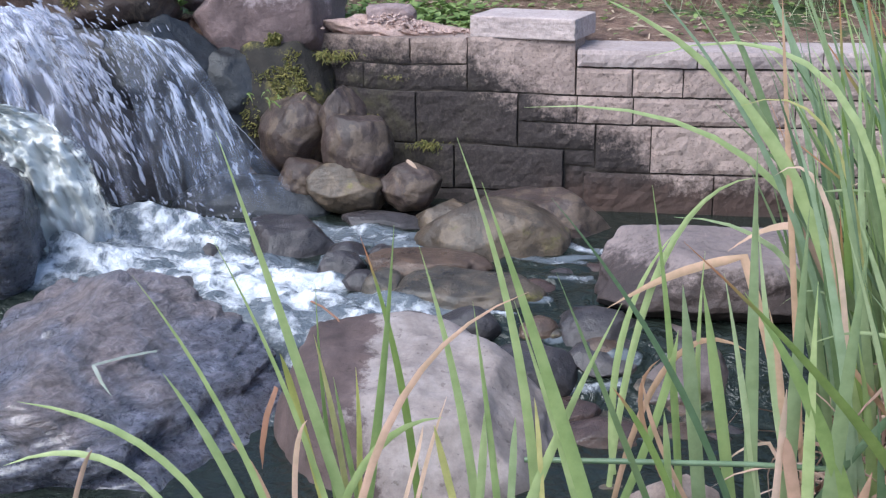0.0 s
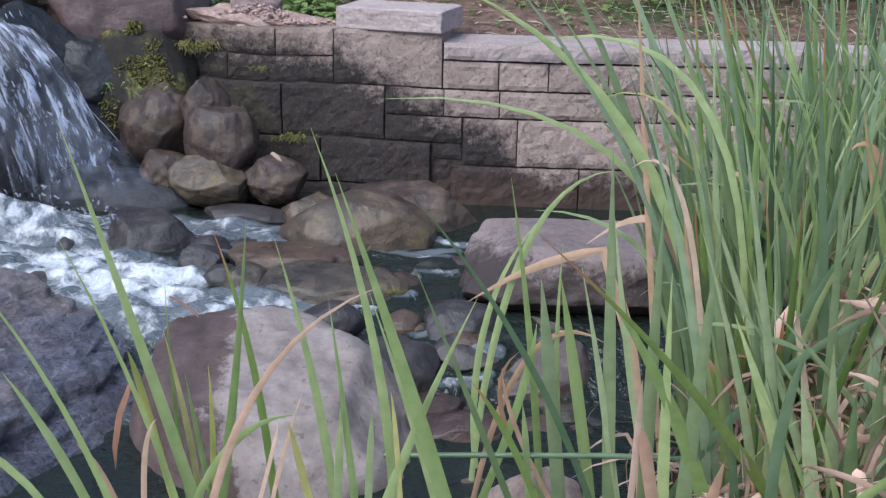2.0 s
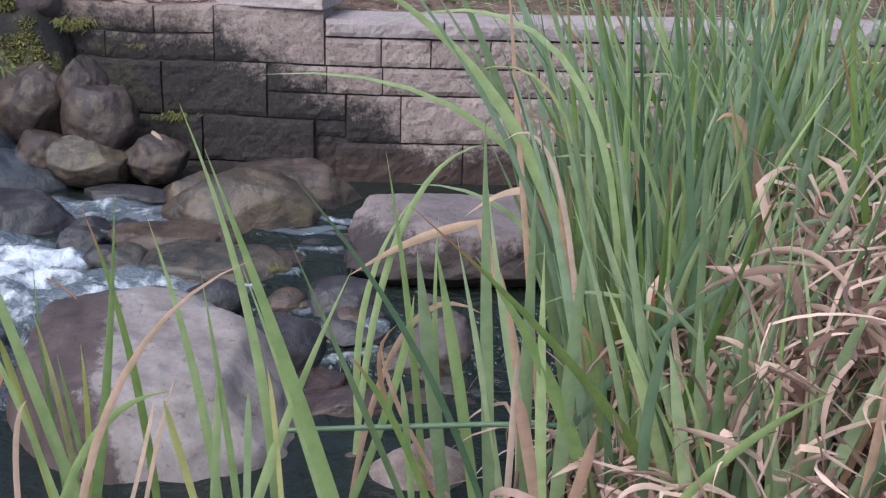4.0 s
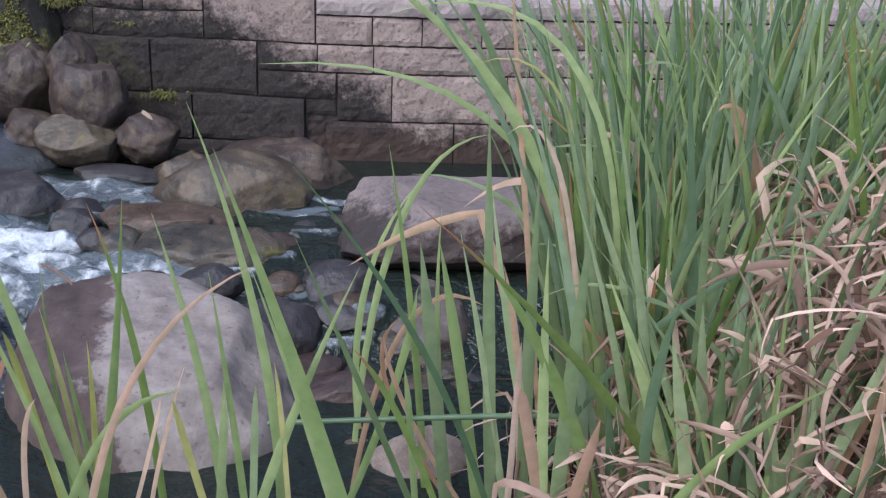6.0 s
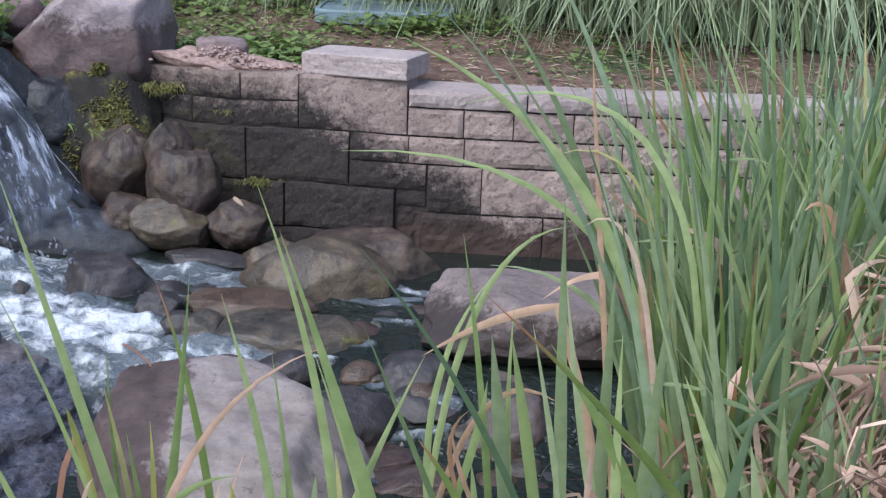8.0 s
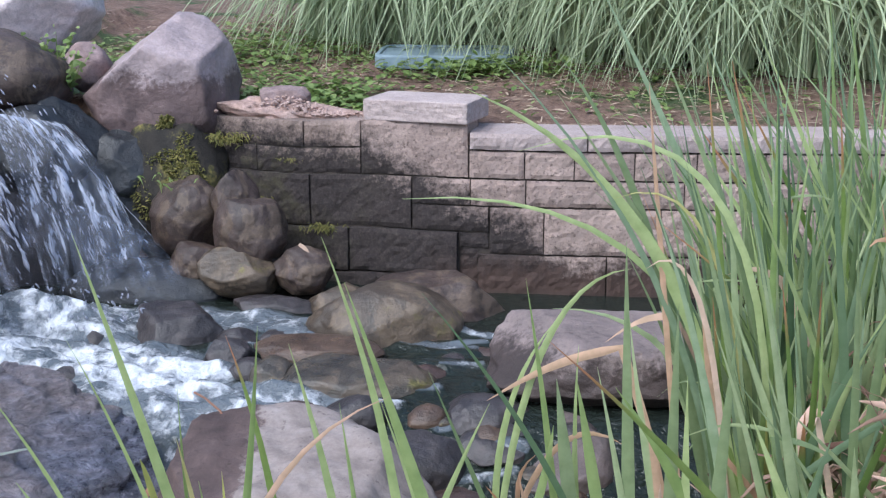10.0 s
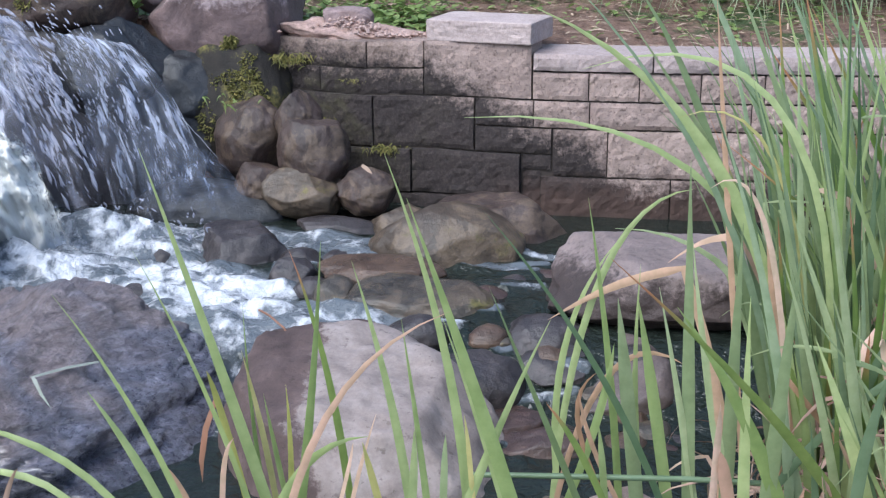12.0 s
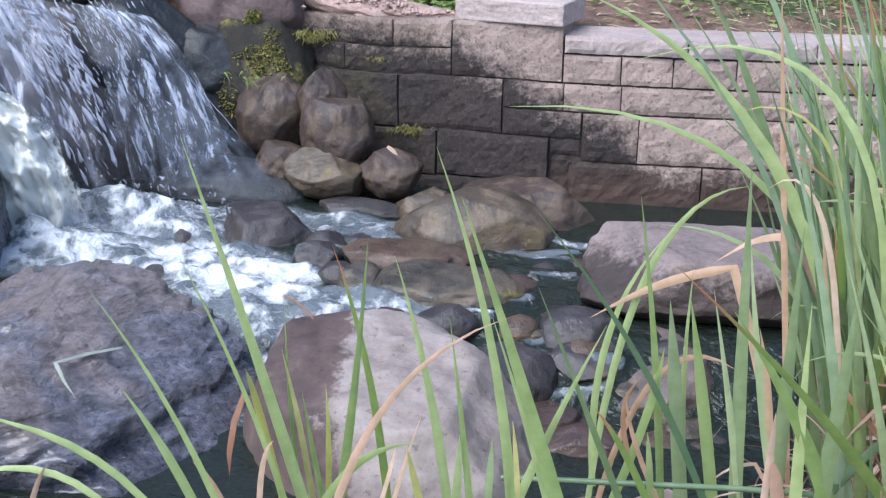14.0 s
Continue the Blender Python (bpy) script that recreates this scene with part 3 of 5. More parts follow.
# ---- boulders ----
def boulder(name, at, size, mat, label, seed, cuts=(), lumps=0.14, turn=0.0, detail=5, tilt=(0, 0), group="", groove=None, layers=0.0, box=2.0, loose=9):
    """A rounded stone: a ball (box over 2: squarer) flattened by a few planes, then roughened."""
    bm = bmesh.new()
    bmesh.ops.create_icosphere(bm, subdivisions=detail, radius=1)
    shift = Vector((seed * 7.3, seed * 3.1, seed * 1.7))
    planes = [(Vector(c[:3]).normalized(), c[3]) for c in cuts]
    rng = random.Random(seed)
    for _ in range(loose):
        planes.append((Vector((rng.gauss(0, 1), rng.gauss(0, 1), rng.gauss(0, 1))).normalized(), rng.uniform(0.74, 0.95)))
    rot = Euler((radians(tilt[0]), radians(tilt[1]), radians(turn))).to_matrix()
    half = Vector(size) / 2
    for v in bm.verts:
        p = v.co / (abs(v.co.x) ** box + abs(v.co.y) ** box + abs(v.co.z) ** box) ** (1 / box)
        d = noise.fractal(p * 1.1 + shift, 0.9, 2.0, 3)
        p *= 1 + lumps * d
        for nrm, off in planes:
            over = p.dot(nrm) - off
            if over > 0:
                p -= nrm * over * 0.93
        p += v.co * (0.040 * noise.fractal(p * 3.0 + shift, 0.9, 2.0, 3) + 0.006 * noise.fractal(p * 11 + shift, 0.9, 2.0, 3))
        if layers:
            for many, deep in ((5.0, 1.0), (13.0, 0.45)):
                h = many * (p.z - 0.25 * p.x + 0.3 * p.y) + 1.6 * noise.noise(p * 1.9 + shift * many)
                p += v.co * layers * deep * (0.5 - (h - math.floor(h)) ** 3) * max(0.0, 0.5 + 1.2 * noise.noise(p * 2.3 + shift))
        if groove:
            gx, gz, lean, deep = groove
            off = p.z - gz - lean * (p.x - gx) - 0.05 * noise.noise(p * 5)
            span = math.exp(-((p.x - gx) / 0.42) ** 2)
            p -= v.co * deep * span * math.exp(-(off / 0.035) ** 2)
            p += v.co * 0.35 * deep * span * math.exp(-((off - 0.10) / 0.06) ** 2)
        v.co = rot @ Vector((p.x * half.x, p.y * half.y, p.z * half.z))
    me = bpy.data.meshes.new(name)
    bm.to_mesh(me)
    bm.free()
    me.materials.append(mat)
    me.polygons.foreach_set("use_smooth", [True] * len(me.polygons))
    ob = new(name, me)
    ob.location = at
    tagged(ob, label, "rock", group)
    return ob


STREAM = "stones in the stream"
HEAP = "boulders round the waterfall"
boulder("boulder", (-0.30, 2.97, -0.30), (0.76, 0.72, 0.90), STAINED, "large pale granite boulder with a dark red stained flank", 1,
        cuts=((0.66, -0.14, 0.74, 0.82), (0.16, -0.80, 0.56, 0.86), (-0.80, -0.55, 0.28, 0.88), (0.02, -0.10, 1.0, 0.70), (0.6, -0.8, 0.05, 0.95)), lumps=0.05, group=STREAM, detail=6, box=3.6, loose=3)
boulder("boulder", (-1.19, 2.99, -0.31), (1.10, 1.02, 1.08), LAYERED, "large dark wet boulder with layered grain", 2,
        cuts=((0.55, -0.25, 0.75, 0.68), (-0.42, -0.2, 0.85, 0.70), (0.2, -1, 0.2, 0.80), (0.9, -0.3, 0.1, 0.86)), lumps=0.10, group=STREAM, detail=7, groove=(0.35, 0.30, 0.22, 0.08), layers=0.032)
boulder("boulder", (0.47, 3.70, 0.045), (0.68, 0.52, 0.34), PALETOP, "flat-topped pale brown boulder standing in the pool", 3,
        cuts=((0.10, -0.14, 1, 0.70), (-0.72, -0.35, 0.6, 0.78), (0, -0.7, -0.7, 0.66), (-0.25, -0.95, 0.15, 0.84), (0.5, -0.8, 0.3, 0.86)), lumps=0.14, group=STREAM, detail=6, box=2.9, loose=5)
boulder("boulder", (-0.24, 4.12, 0.0), (0.54, 0.40, 0.33), OCHRE, "oval ochre boulder half sunk in water", 4, lumps=0.04, group=STREAM)
boulder("boulder", (-0.10, 4.36, 0.0), (0.52, 0.30, 0.30), BROWN, "brown boulder at the foot of the wall", 5, lumps=0.10, group=STREAM)
boulder("boulder", (-0.43, 4.36, 0.0), (0.24, 0.22, 0.16), OCHRE, "small ochre stone at the foot of the wall", 6, group=STREAM)
boulder("boulder", (-1.06, 4.66, 0.25), (0.29, 0.26, 0.32), BROWN, "rounded grey-brown boulder in the heap by the wall", 7, lumps=0.10, tilt=(0, 12), group=HEAP)
boulder("boulder", (-0.79, 4.55, 0.22), (0.28, 0.26, 0.32), BROWN, "upright brown boulder in the heap by the wall", 8, lumps=0.12, tilt=(0, -14), group=HEAP)
boulder("boulder", (-0.86, 4.60, 0.33), (0.19, 0.18, 0.25), BROWN, "small pointed stone in the heap by the wall", 9, cuts=((0.5, -0.2, 0.6, 0.7),), group=HEAP)
boulder("boulder", (-0.81, 4.46, 0.095), (0.34, 0.25, 0.19), OCHRE, "tan wedge-shaped boulder in the heap by the wall", 10,
        cuts=((-0.3, -0.7, 0.6, 0.72), (0.7, -0.2, 0.6, 0.7)), lumps=0.1, group=HEAP)
boulder("boulder", (-0.58, 4.47, 0.105), (0.24, 0.21, 0.18), BROWN, "small rounded mauve-brown boulder by the wall", 11, lumps=0.08, group=HEAP)
boulder("boulder", (-1.00, 4.52, 0.10), (0.2, 0.2, 0.2), BROWN, "dark brown stone in the heap by the wall", 31, group=HEAP)
boulder("stone", (-0.92, 3.99, 0.02), (0.31, 0.24, 0.22), WETDARK, "dark wet angular stone in the rapids", 12, cuts=((0, -0.2, 1, 0.6), (-0.7, -0.5, 0.3, 0.7), (0.6, -0.6, 0.3, 0.75)), group=STREAM)
boulder("stone", (-0.66, 4.33, -0.005), (0.34, 0.16, 0.10), WETDARK, "low dark wet stone at the foot of the heap", 35, group=STREAM)
boulder("stone", (-0.69, 3.80, 0.0), (0.17, 0.15, 0.12), WETDARK, "small dark wet stone in the rapids", 13, group=STREAM)
boulder("stone", (-0.60, 3.70, -0.01), (0.13, 0.12, 0.09), WETDARK, "small dark wet stone in the rapids", 14, detail=4, group=STREAM)
boulder("stone", (-0.70, 3.95, 0.0), (0.14, 0.13, 0.09), WETDARK, "small dark wet stone in the rapids", 15, detail=4, group=STREAM)
boulder("stone", (-1.16, 3.92, 0.0), (0.10, 0.10, 0.08), WETDARK, "small dark wet stone in white water", 16, detail=4, group=STREAM)
boulder("stone", (-1.13, 3.62, -0.02), (0.13, 0.10, 0.08), WETDARK, "small dark wet stone in white water", 17, detail=4, group=STREAM)
boulder("stone", (-0.42, 3.84, 0.005), (0.42, 0.22, 0.13), RUSTY, "flat rust-topped stone across the stream", 18, cuts=((0, 0, 1, 0.6),), group=STREAM)
boulder("stone", (-0.52, 3.66, -0.01), (0.16, 0.14, 0.13), OLIVE, "rounded mossy ochre stone in the stream", 32, detail=4, group=STREAM)
boulder("stone", (-0.26, 3.65, -0.02), (0.46, 0.30, 0.18), OLIVE, "long flat brown stone across the stream", 19, cuts=((0, -0.2, 1, 0.62),), group=STREAM)
boulder("stone", (-0.38, 3.40, -0.03), (0.12, 0.10, 0.10), REDDISH, "small reddish stone behind the pale boulder", 20, detail=4, group=STREAM)
boulder("stone", (-0.23, 3.42, -0.03), (0.18, 0.14, 0.13), WETDARK, "dark wet stone behind the pale boulder", 21, detail=4, group=STREAM)
boulder("stone", (-0.05, 3.30, -0.13), (0.28, 0.28, 0.24), WETDARK, "dark wet stone beside the pale boulder", 22, group=STREAM)
boulder("stone", (0.13, 3.48, -0.06), (0.28, 0.22, 0.15), WETDARK, "low dark wet stone below the pool", 33, group=STREAM)
boulder("stone", (0.17, 3.38, -0.09), (0.24, 0.2, 0.12), WETDARK, "brown stone at a small drop in the stream", 23, cuts=((0.2, -0.5, 0.8, 0.6),), group=STREAM)
boulder("stone", (0.33, 3.39, -0.135), (0.38, 0.36, 0.26), SLAB, "sloping rosy-brown slab below the flat-topped boulder", 24, cuts=((-0.42, -0.42, 0.8, 0.45), (-0.8, -0.4, 0.2, 0.72)), tilt=(0, 4), group=STREAM)
boulder("stone", (0.02, 3.17, -0.18), (0.26, 0.2, 0.16), REDDISH, "low dark red stone under running water", 34, cuts=((0, 0, 1, 0.5),), group=STREAM)
boulder("stone", (0.14, 3.07, -0.18), (0.28, 0.18, 0.10), REDDISH, "low reddish stone under a small cascade", 25, group=STREAM)
boulder("stone", (0.34, 2.72, -0.22), (0.24, 0.24, 0.26), PALE, "pale grey stone among the cattail roots", 26, group=STREAM)
boulder("stone", (0.20, 2.80, -0.24), (0.16, 0.12, 0.14), OCHRE, "small mossy stone among the cattail roots", 27, detail=4, group=STREAM)

def shallows():
    """Small wet cobbles that break the surface between the larger stones."""
    rng = random.Random(33)
    looks = ((WETDARK, "small dark wet cobble in shallow running water"), (OLIVE, "small olive wet cobble in shallow running water"), (REDDISH, "small reddish wet cobble in shallow running water"), (RUSTY, "small rusty wet cobble in shallow running water"))
    for k in range(46):
        y = rng.uniform(3.1, 4.15)
        x = rng.uniform(-0.62, 0.10) if y > 3.5 else rng.uniform(-0.15, 0.5)
        level = -0.025 * float(smooth_step(4.1, 3.5, y)) - 0.15 * float(smooth_step(3.48, 3.14, y))
        wide = rng.uniform(0.05, 0.13)
        tall = wide * rng.uniform(0.45, 0.7)
        mat, label = looks[k % 4]
        boulder("cobble", (x, y, level - tall * rng.uniform(0.15, 0.42)), (wide * rng.uniform(1.0, 1.6), wide, tall), mat, label, 200 + k, lumps=0.12, detail=3, turn=rng.uniform(-40, 40), group="cobbles in the shallows")


shallows()
bank_boulder = boulder("boulder", (-1.24, 5.00, 0.70), (0.62, 0.60, 0.64), ROSYTOP, "large rosy boulder on top of the bank", 40,
        cuts=((-0.62, -0.15, 0.78, 0.55), (0.1, -1, -0.1, 0.72), (0.97, -0.2, 0.1, 0.82), (0.3, -0.4, 0.85, 0.78)), lumps=0.05, group=HEAP)
boulder("boulder", (-1.94, 5.35, 0.98), (0.66, 0.6, 0.50), LILAC, "rosy boulder above the waterfall", 41, lumps=0.08, group=HEAP)
dark_boulder = boulder("boulder", (-1.84, 4.80, 0.74), (0.60, 0.5, 0.40), BROWN, "dark mossy boulder above the waterfall", 42, lumps=0.1, group=HEAP)
boulder("boulder", (-1.60, 5.14, 0.76), (0.20, 0.22, 0.20), ROSE, "small pale stone wedged between boulders", 43, detail=4, group=HEAP)
mossy_boulder = boulder("boulder", (-1.18, 4.85, 0.31), (0.50, 0.40, 0.58), MOSSY, "mossy dark boulder beside the wall", 44, lumps=0.12, group=HEAP)
boulder("boulder", (-1.37, 4.82, 0.40), (0.34, 0.36, 0.34), SLATE, "dark wet blue-grey boulder beside the waterfall", 45, lumps=0.1, group=HEAP)
boulder("boulder", (-1.61, 4.62, 0.49), (0.44, 0.36, 0.36), SLATE, "domed wet rock at the lip of the waterfall", 46, lumps=0.08, group=HEAP)
boulder("boulder", (-1.50, 4.66, 0.28), (0.62, 0.34, 0.86), SLATE, "smooth wet slate boulder beside the waterfall", 47,
        cuts=((0.62, -0.35, 0.62, 0.42), (-0.1, -1, 0.15, 0.55)), lumps=0.06, group=HEAP)
boulder("boulder", (-1.95, 4.70, 0.22), (0.95, 0.62, 1.02), WETDARK, "dark wet rock face behind the waterfall", 48, cuts=((0.1, -0.9, 0.4, 0.66),), group=HEAP)
boulder("boulder", (-1.92, 3.57, 0.175), (0.70, 0.50, 0.66), LAYERED, "dark wet rounded boulder beside a foaming chute", 49, cuts=((0.2, -0.9, 0.4, 0.8),), lumps=0.1, group=HEAP)
boulder("boulder", (-1.18, 4.50, -0.03), (0.68, 0.34, 0.30), SLATE, "low dark wet rock at the foot of the fall", 50, lumps=0.06, group=HEAP)
boulder("boulder", (-2.3, 4.1, 0.35), (0.8, 0.7, 1.0), WETDARK, "dark wet rock beside the waterfall", 51, group=HEAP)


# ---- water ----
def water_level(x, y):
    low = -0.15 * float(smooth_step(3.48, 3.14, y))
    return -0.025 * float(smooth_step(4.1, 3.5, y)) + low


def reach(x, y, a, b, wide):
    """How near (x, y) lies to the line from a to b: 1 on it, 0 beyond wide."""
    d = Vector((b[0] - a[0], b[1] - a[1]))
    k = max(0, min(1, ((x - a[0]) * d.x + (y - a[1]) * d.y) / d.length_squared))
    off = math.hypot(x - a[0] - d.x * k, y - a[1] - d.y * k)
    return max(0.0, 1 - off / wide)


RAPIDS = (
    ((-1.75, 3.92), (-1.25, 3.82), 0.46, 1.5), ((-1.25, 3.80), (-0.85, 3.64), 0.32, 1.45), ((-0.95, 3.60), (-0.80, 3.42), 0.20, 1.0), ((-1.80, 3.62), (-1.40, 3.70), 0.22, 1.45),
    ((-0.85, 3.54), (-0.28, 3.50), 0.10, 1.2), ((-0.66, 3.38), (-0.46, 3.44), 0.09, 1.1), ((-0.90, 3.50), (-0.62, 3.40), 0.16, 1.25), ((-0.60, 3.60), (-0.40, 3.56), 0.06, 1.0), ((-0.30, 3.50), (-0.12, 3.50), 0.05, 0.9), ((-0.84, 3.36), (-0.66, 3.22), 0.09, 0.75), ((-1.4, 4.15), (-0.95, 4.15), 0.2, 1.0), ((-0.95, 4.18), (-0.50, 4.12), 0.20, 0.92), ((-0.62, 3.98), (-0.42, 4.02), 0.10, 0.9), ((-1.25, 4.10), (-0.75, 4.20), 0.13, 1.15), ((-0.76, 3.92), (-0.74, 3.80), 0.05, 1.0),
    ((-0.78, 4.0), (-0.60, 3.92), 0.09, 0.9), ((0.02, 4.10), (0.10, 4.06), 0.05, 1.0), ((-0.16, 3.98), (0.06, 3.94), 0.06, 0.85),
    ((0.06, 3.34), (0.24, 3.34), 0.045, 0.82), ((0.04, 4.08), (0.14, 4.05), 0.04, 1.1), ((-0.1, 3.56), (0.12, 3.52), 0.06, 0.55), ((-0.46, 3.72), (-0.44, 3.58), 0.05, 0.9),
    ((0.00, 3.40), (0.10, 3.44), 0.04, 0.85), ((0.05, 3.24), (0.22, 3.28), 0.035, 0.78), ((-0.05, 3.98), (0.10, 4.00), 0.035, 0.85), ((-0.02, 3.80), (0.10, 3.83), 0.03, 0.85), ((0.12, 3.62), (0.20, 3.58), 0.035, 0.8), ((-0.14, 3.58), (-0.02, 3.62), 0.04, 0.85), ((0.00, 3.08), (0.10, 3.02), 0.04, 0.75), ((0.18, 3.10), (0.26, 3.04), 0.03, 0.8), ((0.06, 2.98), (0.20, 2.88), 0.06, 0.3), ((0.30, 2.86), (0.36, 2.80), 0.05, 0.3), ((0.22, 3.62), (0.10, 3.70), 0.06, 0.6), ((-0.10, 3.84), (0.12, 3.80), 0.05, 0.65), ((0.10, 4.22), (0.16, 4.18), 0.04, 0.6), ((-0.80, 3.30), (-0.72, 3.05), 0.12, 0.7), ((-1.75, 2.75), (-1.55, 2.65), 0.14, 0.6))


def foam_amount(x, y):
    return min(1.5, max(min(1.0, 1.6 * reach(x, y, a, b, w)) * (s + 0.14) for a, b, w, s in RAPIDS))


def build_water():
    xs = np.concatenate([np.arange(-3.0, -1.9, 0.05), np.arange(-1.9, 0.4, 0.012), np.arange(0.4, 2.4, 0.03), np.arange(2.4, 3.8, 0.1)])
    ys = np.concatenate([np.arange(1.5, 1.9, 0.05), np.arange(1.9, 3.0, 0.03), np.arange(3.0, 4.3, 0.012), np.arange(4.3, 5.0, 0.03)])
    verts, foam, ripple = [], [], []
    for y in ys:
        for x in xs:
            f = foam_amount(x, y)
            p = Vector((x * 9, y * 9, 0))
            still = float(smooth_step(-0.1, 0.15, x)) * float(smooth_step(3.75, 3.95, y))
            ripple.append(1 - 0.85 * still)
            z = water_level(x, y) + ripple[-1] * (0.004 * noise.noise(p) + 0.003 * noise.noise(p * 2.1))
            foot = math.exp(-((y - 3.99) / 0.10) ** 2) * float(smooth_step(-1.0, -1.35, x)) * 0.12
            foot += 0.12 * math.exp(-((x + 1.54) / 0.26) ** 2 - ((y - 3.70) / 0.12) ** 2)
            z += foot * (0.8 + 0.45 * noise.noise(p * 0.9 + Vector((0, 0, 4))))
            z += 0.003 * ripple[-1] * noise.noise(Vector((x * 6, y * 13, 7))) + f * (0.026 * noise.noise(Vector((p.x * 0.8 + p.y * 0.5, p.y * 1.3, 0))) + 0.009 * noise.fractal(p * 1.7, 1.0, 2.0, 2) + 0.012)
            verts.append((x, y, z))
            foam.append(f)
    n = len(xs)
    faces = [(j * n + i, j * n + i + 1, (j + 1) * n + i + 1, (j + 1) * n + i) for j in range(len(ys) - 1) for i in range(n - 1)]
    me = mesh_from("water", verts, faces, WATER)
    me.attributes.new("foam", "FLOAT", "POINT").data.foreach_set("value", foam)
    me.attributes.new("ripple", "FLOAT", "POINT").data.foreach_set("value", ripple)
    tagged(new("water", me), "dark green stream water with white foaming rapids", "water", kind="structure")


build_water()


def sheet(name, top, bottom, drop, sag, mat, nu=40, nv=40, wave=0.03, seed=0, hook=1.0, froth=1.6, lump=0.3):
    """Falling water between a lip and its foot; each is two ends (left, right)."""
    me = bpy.data.meshes.new(name)
    verts, faces, uvs = [], [], []
    for j in range(nv + 1):
        v = j / nv
        for i in range(nu + 1):
            u = i / nu
            a = Vector(top[0]).lerp(Vector(top[1]), u)
            b = Vector(bottom[0]).lerp(Vector(bottom[1]), u)
            p = a.lerp(b, v ** hook)
            p.z = a.z + (b.z - a.z) * v ** drop + sag * math.sin(math.pi * v)
            p += Vector((0.3, -1, 0.2)) * wave * noise.fractal(Vector((u * 7 + seed, v * froth, seed)), 0.8, 2, 3)
            p += Vector((0.3, -1, 0.5)) * lump * wave * noise.fractal(Vector((u * 9 + seed, v * 13, seed)), 0.8, 2, 4)
            verts.append(p)
            uvs.append((u, v))
    n = nu + 1
    faces = [(j * n + i, j * n + i + 1, (j + 1) * n + i + 1, (j + 1) * n + i) for j in range(nv) for i in range(nu)]
    me = mesh_from(name, verts, faces, mat)
    lay = me.uv_layers.new(name="UVMap")
    for loop in me.loops:
        lay.data[loop.index].uv = uvs[loop.vertex_index]
    return me


def build_fall():
    root = new("waterfall")
    root.location = (-1.7, 4.2, 0)
    bpy.context.view_layer.update()
    child("water_sheet", sheet("water_sheet", ((-2.35, 4.30, 0.80), (-1.86, 4.42, 0.72)), ((-1.86, 4.02, -0.02), (-1.36, 4.16, 0.02)), 1.5, 0.03, FALL, 50, 40, 0.06, 1, 0.85), root)
    child("water_sheet", sheet("water_sheet", ((-2.35, 4.22, 0.78), (-1.92, 4.34, 0.75)), ((-1.90, 3.92, -0.02), (-1.54, 4.02, -0.02)), 1.7, 0.03, VEIL, 50, 40, 0.06, 5, 0.85), root)
    child("lip", sheet("lip", ((-2.45, 4.22, 0.82), (-1.84, 4.40, 0.73)), ((-1.98, 4.05, 0.52), (-1.64, 4.27, 0.46)), 1.5, 0.02, LIP, 40, 30, 0.06, 13, 0.9, 4.0), root, "dense white water bending over the lip")
    child("water_film", sheet("water_film", ((-1.70, 4.38, 0.68), (-1.46, 4.47, 0.63)), ((-1.46, 4.26, 0.03), (-1.12, 4.36, 0.14)), 1.25, 0.03, FILM, 36, 36, 0.03, 21, 0.9), root, "thin film of water over smooth rock")
    child("water_film", sheet("water_film", ((-1.42, 4.34, 0.38), (-1.16, 4.42, 0.25)), ((-1.32, 4.18, 0.0), (-0.95, 4.32, 0.02)), 1.2, 0.02, SEEP, 30, 30, 0.03, 27, 0.9), root, "thin film of water over smooth rock")
    child("foaming_chute", sheet("foaming_chute", ((-2.10, 3.74, 0.495), (-2.09, 3.80, 0.52)), ((-1.66, 3.63, -0.02), (-1.37, 3.84, -0.02)), 2.2, 0.0, CHUTE, 40, 90, 0.07, 9, 0.40, 4.0, 0.55), root, "white and greenish foaming chute of water")
    rng = random.Random(5)
    verts, faces = [], []

    def drop(c, way, long_, wide):
        side = way.cross(Vector((0, 1, 0))).normalized()
        out = way.cross(side)
        k = len(verts)
        ring = [math.cos(a) * side + math.sin(a) * out for a in (0, 1.26, 2.51, 3.77, 5.03)]
        verts.extend([c - way * long_] + [c - way * long_ * rng.uniform(0.3, 0.6) + r * wide * rng.uniform(0.5, 1.1) for r in ring])
        verts.extend([c + way * long_ * rng.uniform(0.2, 0.5) + r * wide * rng.uniform(0.6, 1.3) for r in ring] + [c + way * long_ * 0.9])
        for r in range(5):
            q = (r + 1) % 5
            faces.extend([(k, k + 1 + r, k + 1 + q), (k + 1 + r, k + 6 + r, k + 6 + q, k + 1 + q), (k + 11, k + 6 + q, k + 6 + r)])

    # fingers of water that break up into clots and drops on the way down
    for _ in range(55):
        u = rng.random()
        v = rng.random() ** 1.8 * 0.8
        count = rng.randint(5, 16)
        push = rng.gauss(0, 0.02)
        for k in range(count):
            v += rng.uniform(0.004, 0.035)
            if v > 1:
                break
            x = -2.3 + 0.50 * u + 0.40 * v ** 0.85 + push + rng.gauss(0, 0.010)
            y = 4.22 + 0.1 * u - 0.24 * v + rng.gauss(0, 0.02)
            z = (0.80 - 0.08 * u) * (1 - v ** 1.55) + 0.02 + rng.gauss(0, 0.014)
            way = Vector((0.55 + rng.gauss(0, 0.16), -0.2, -0.25 - 0.9 * v + rng.gauss(0, 0.16))).normalized()
            fat = rng.random() ** 2.2
            drop(Vector((x, y, z)), way, 0.010 + 0.032 * fat + 0.008 * rng.random(), 0.002 + 0.0065 * fat)
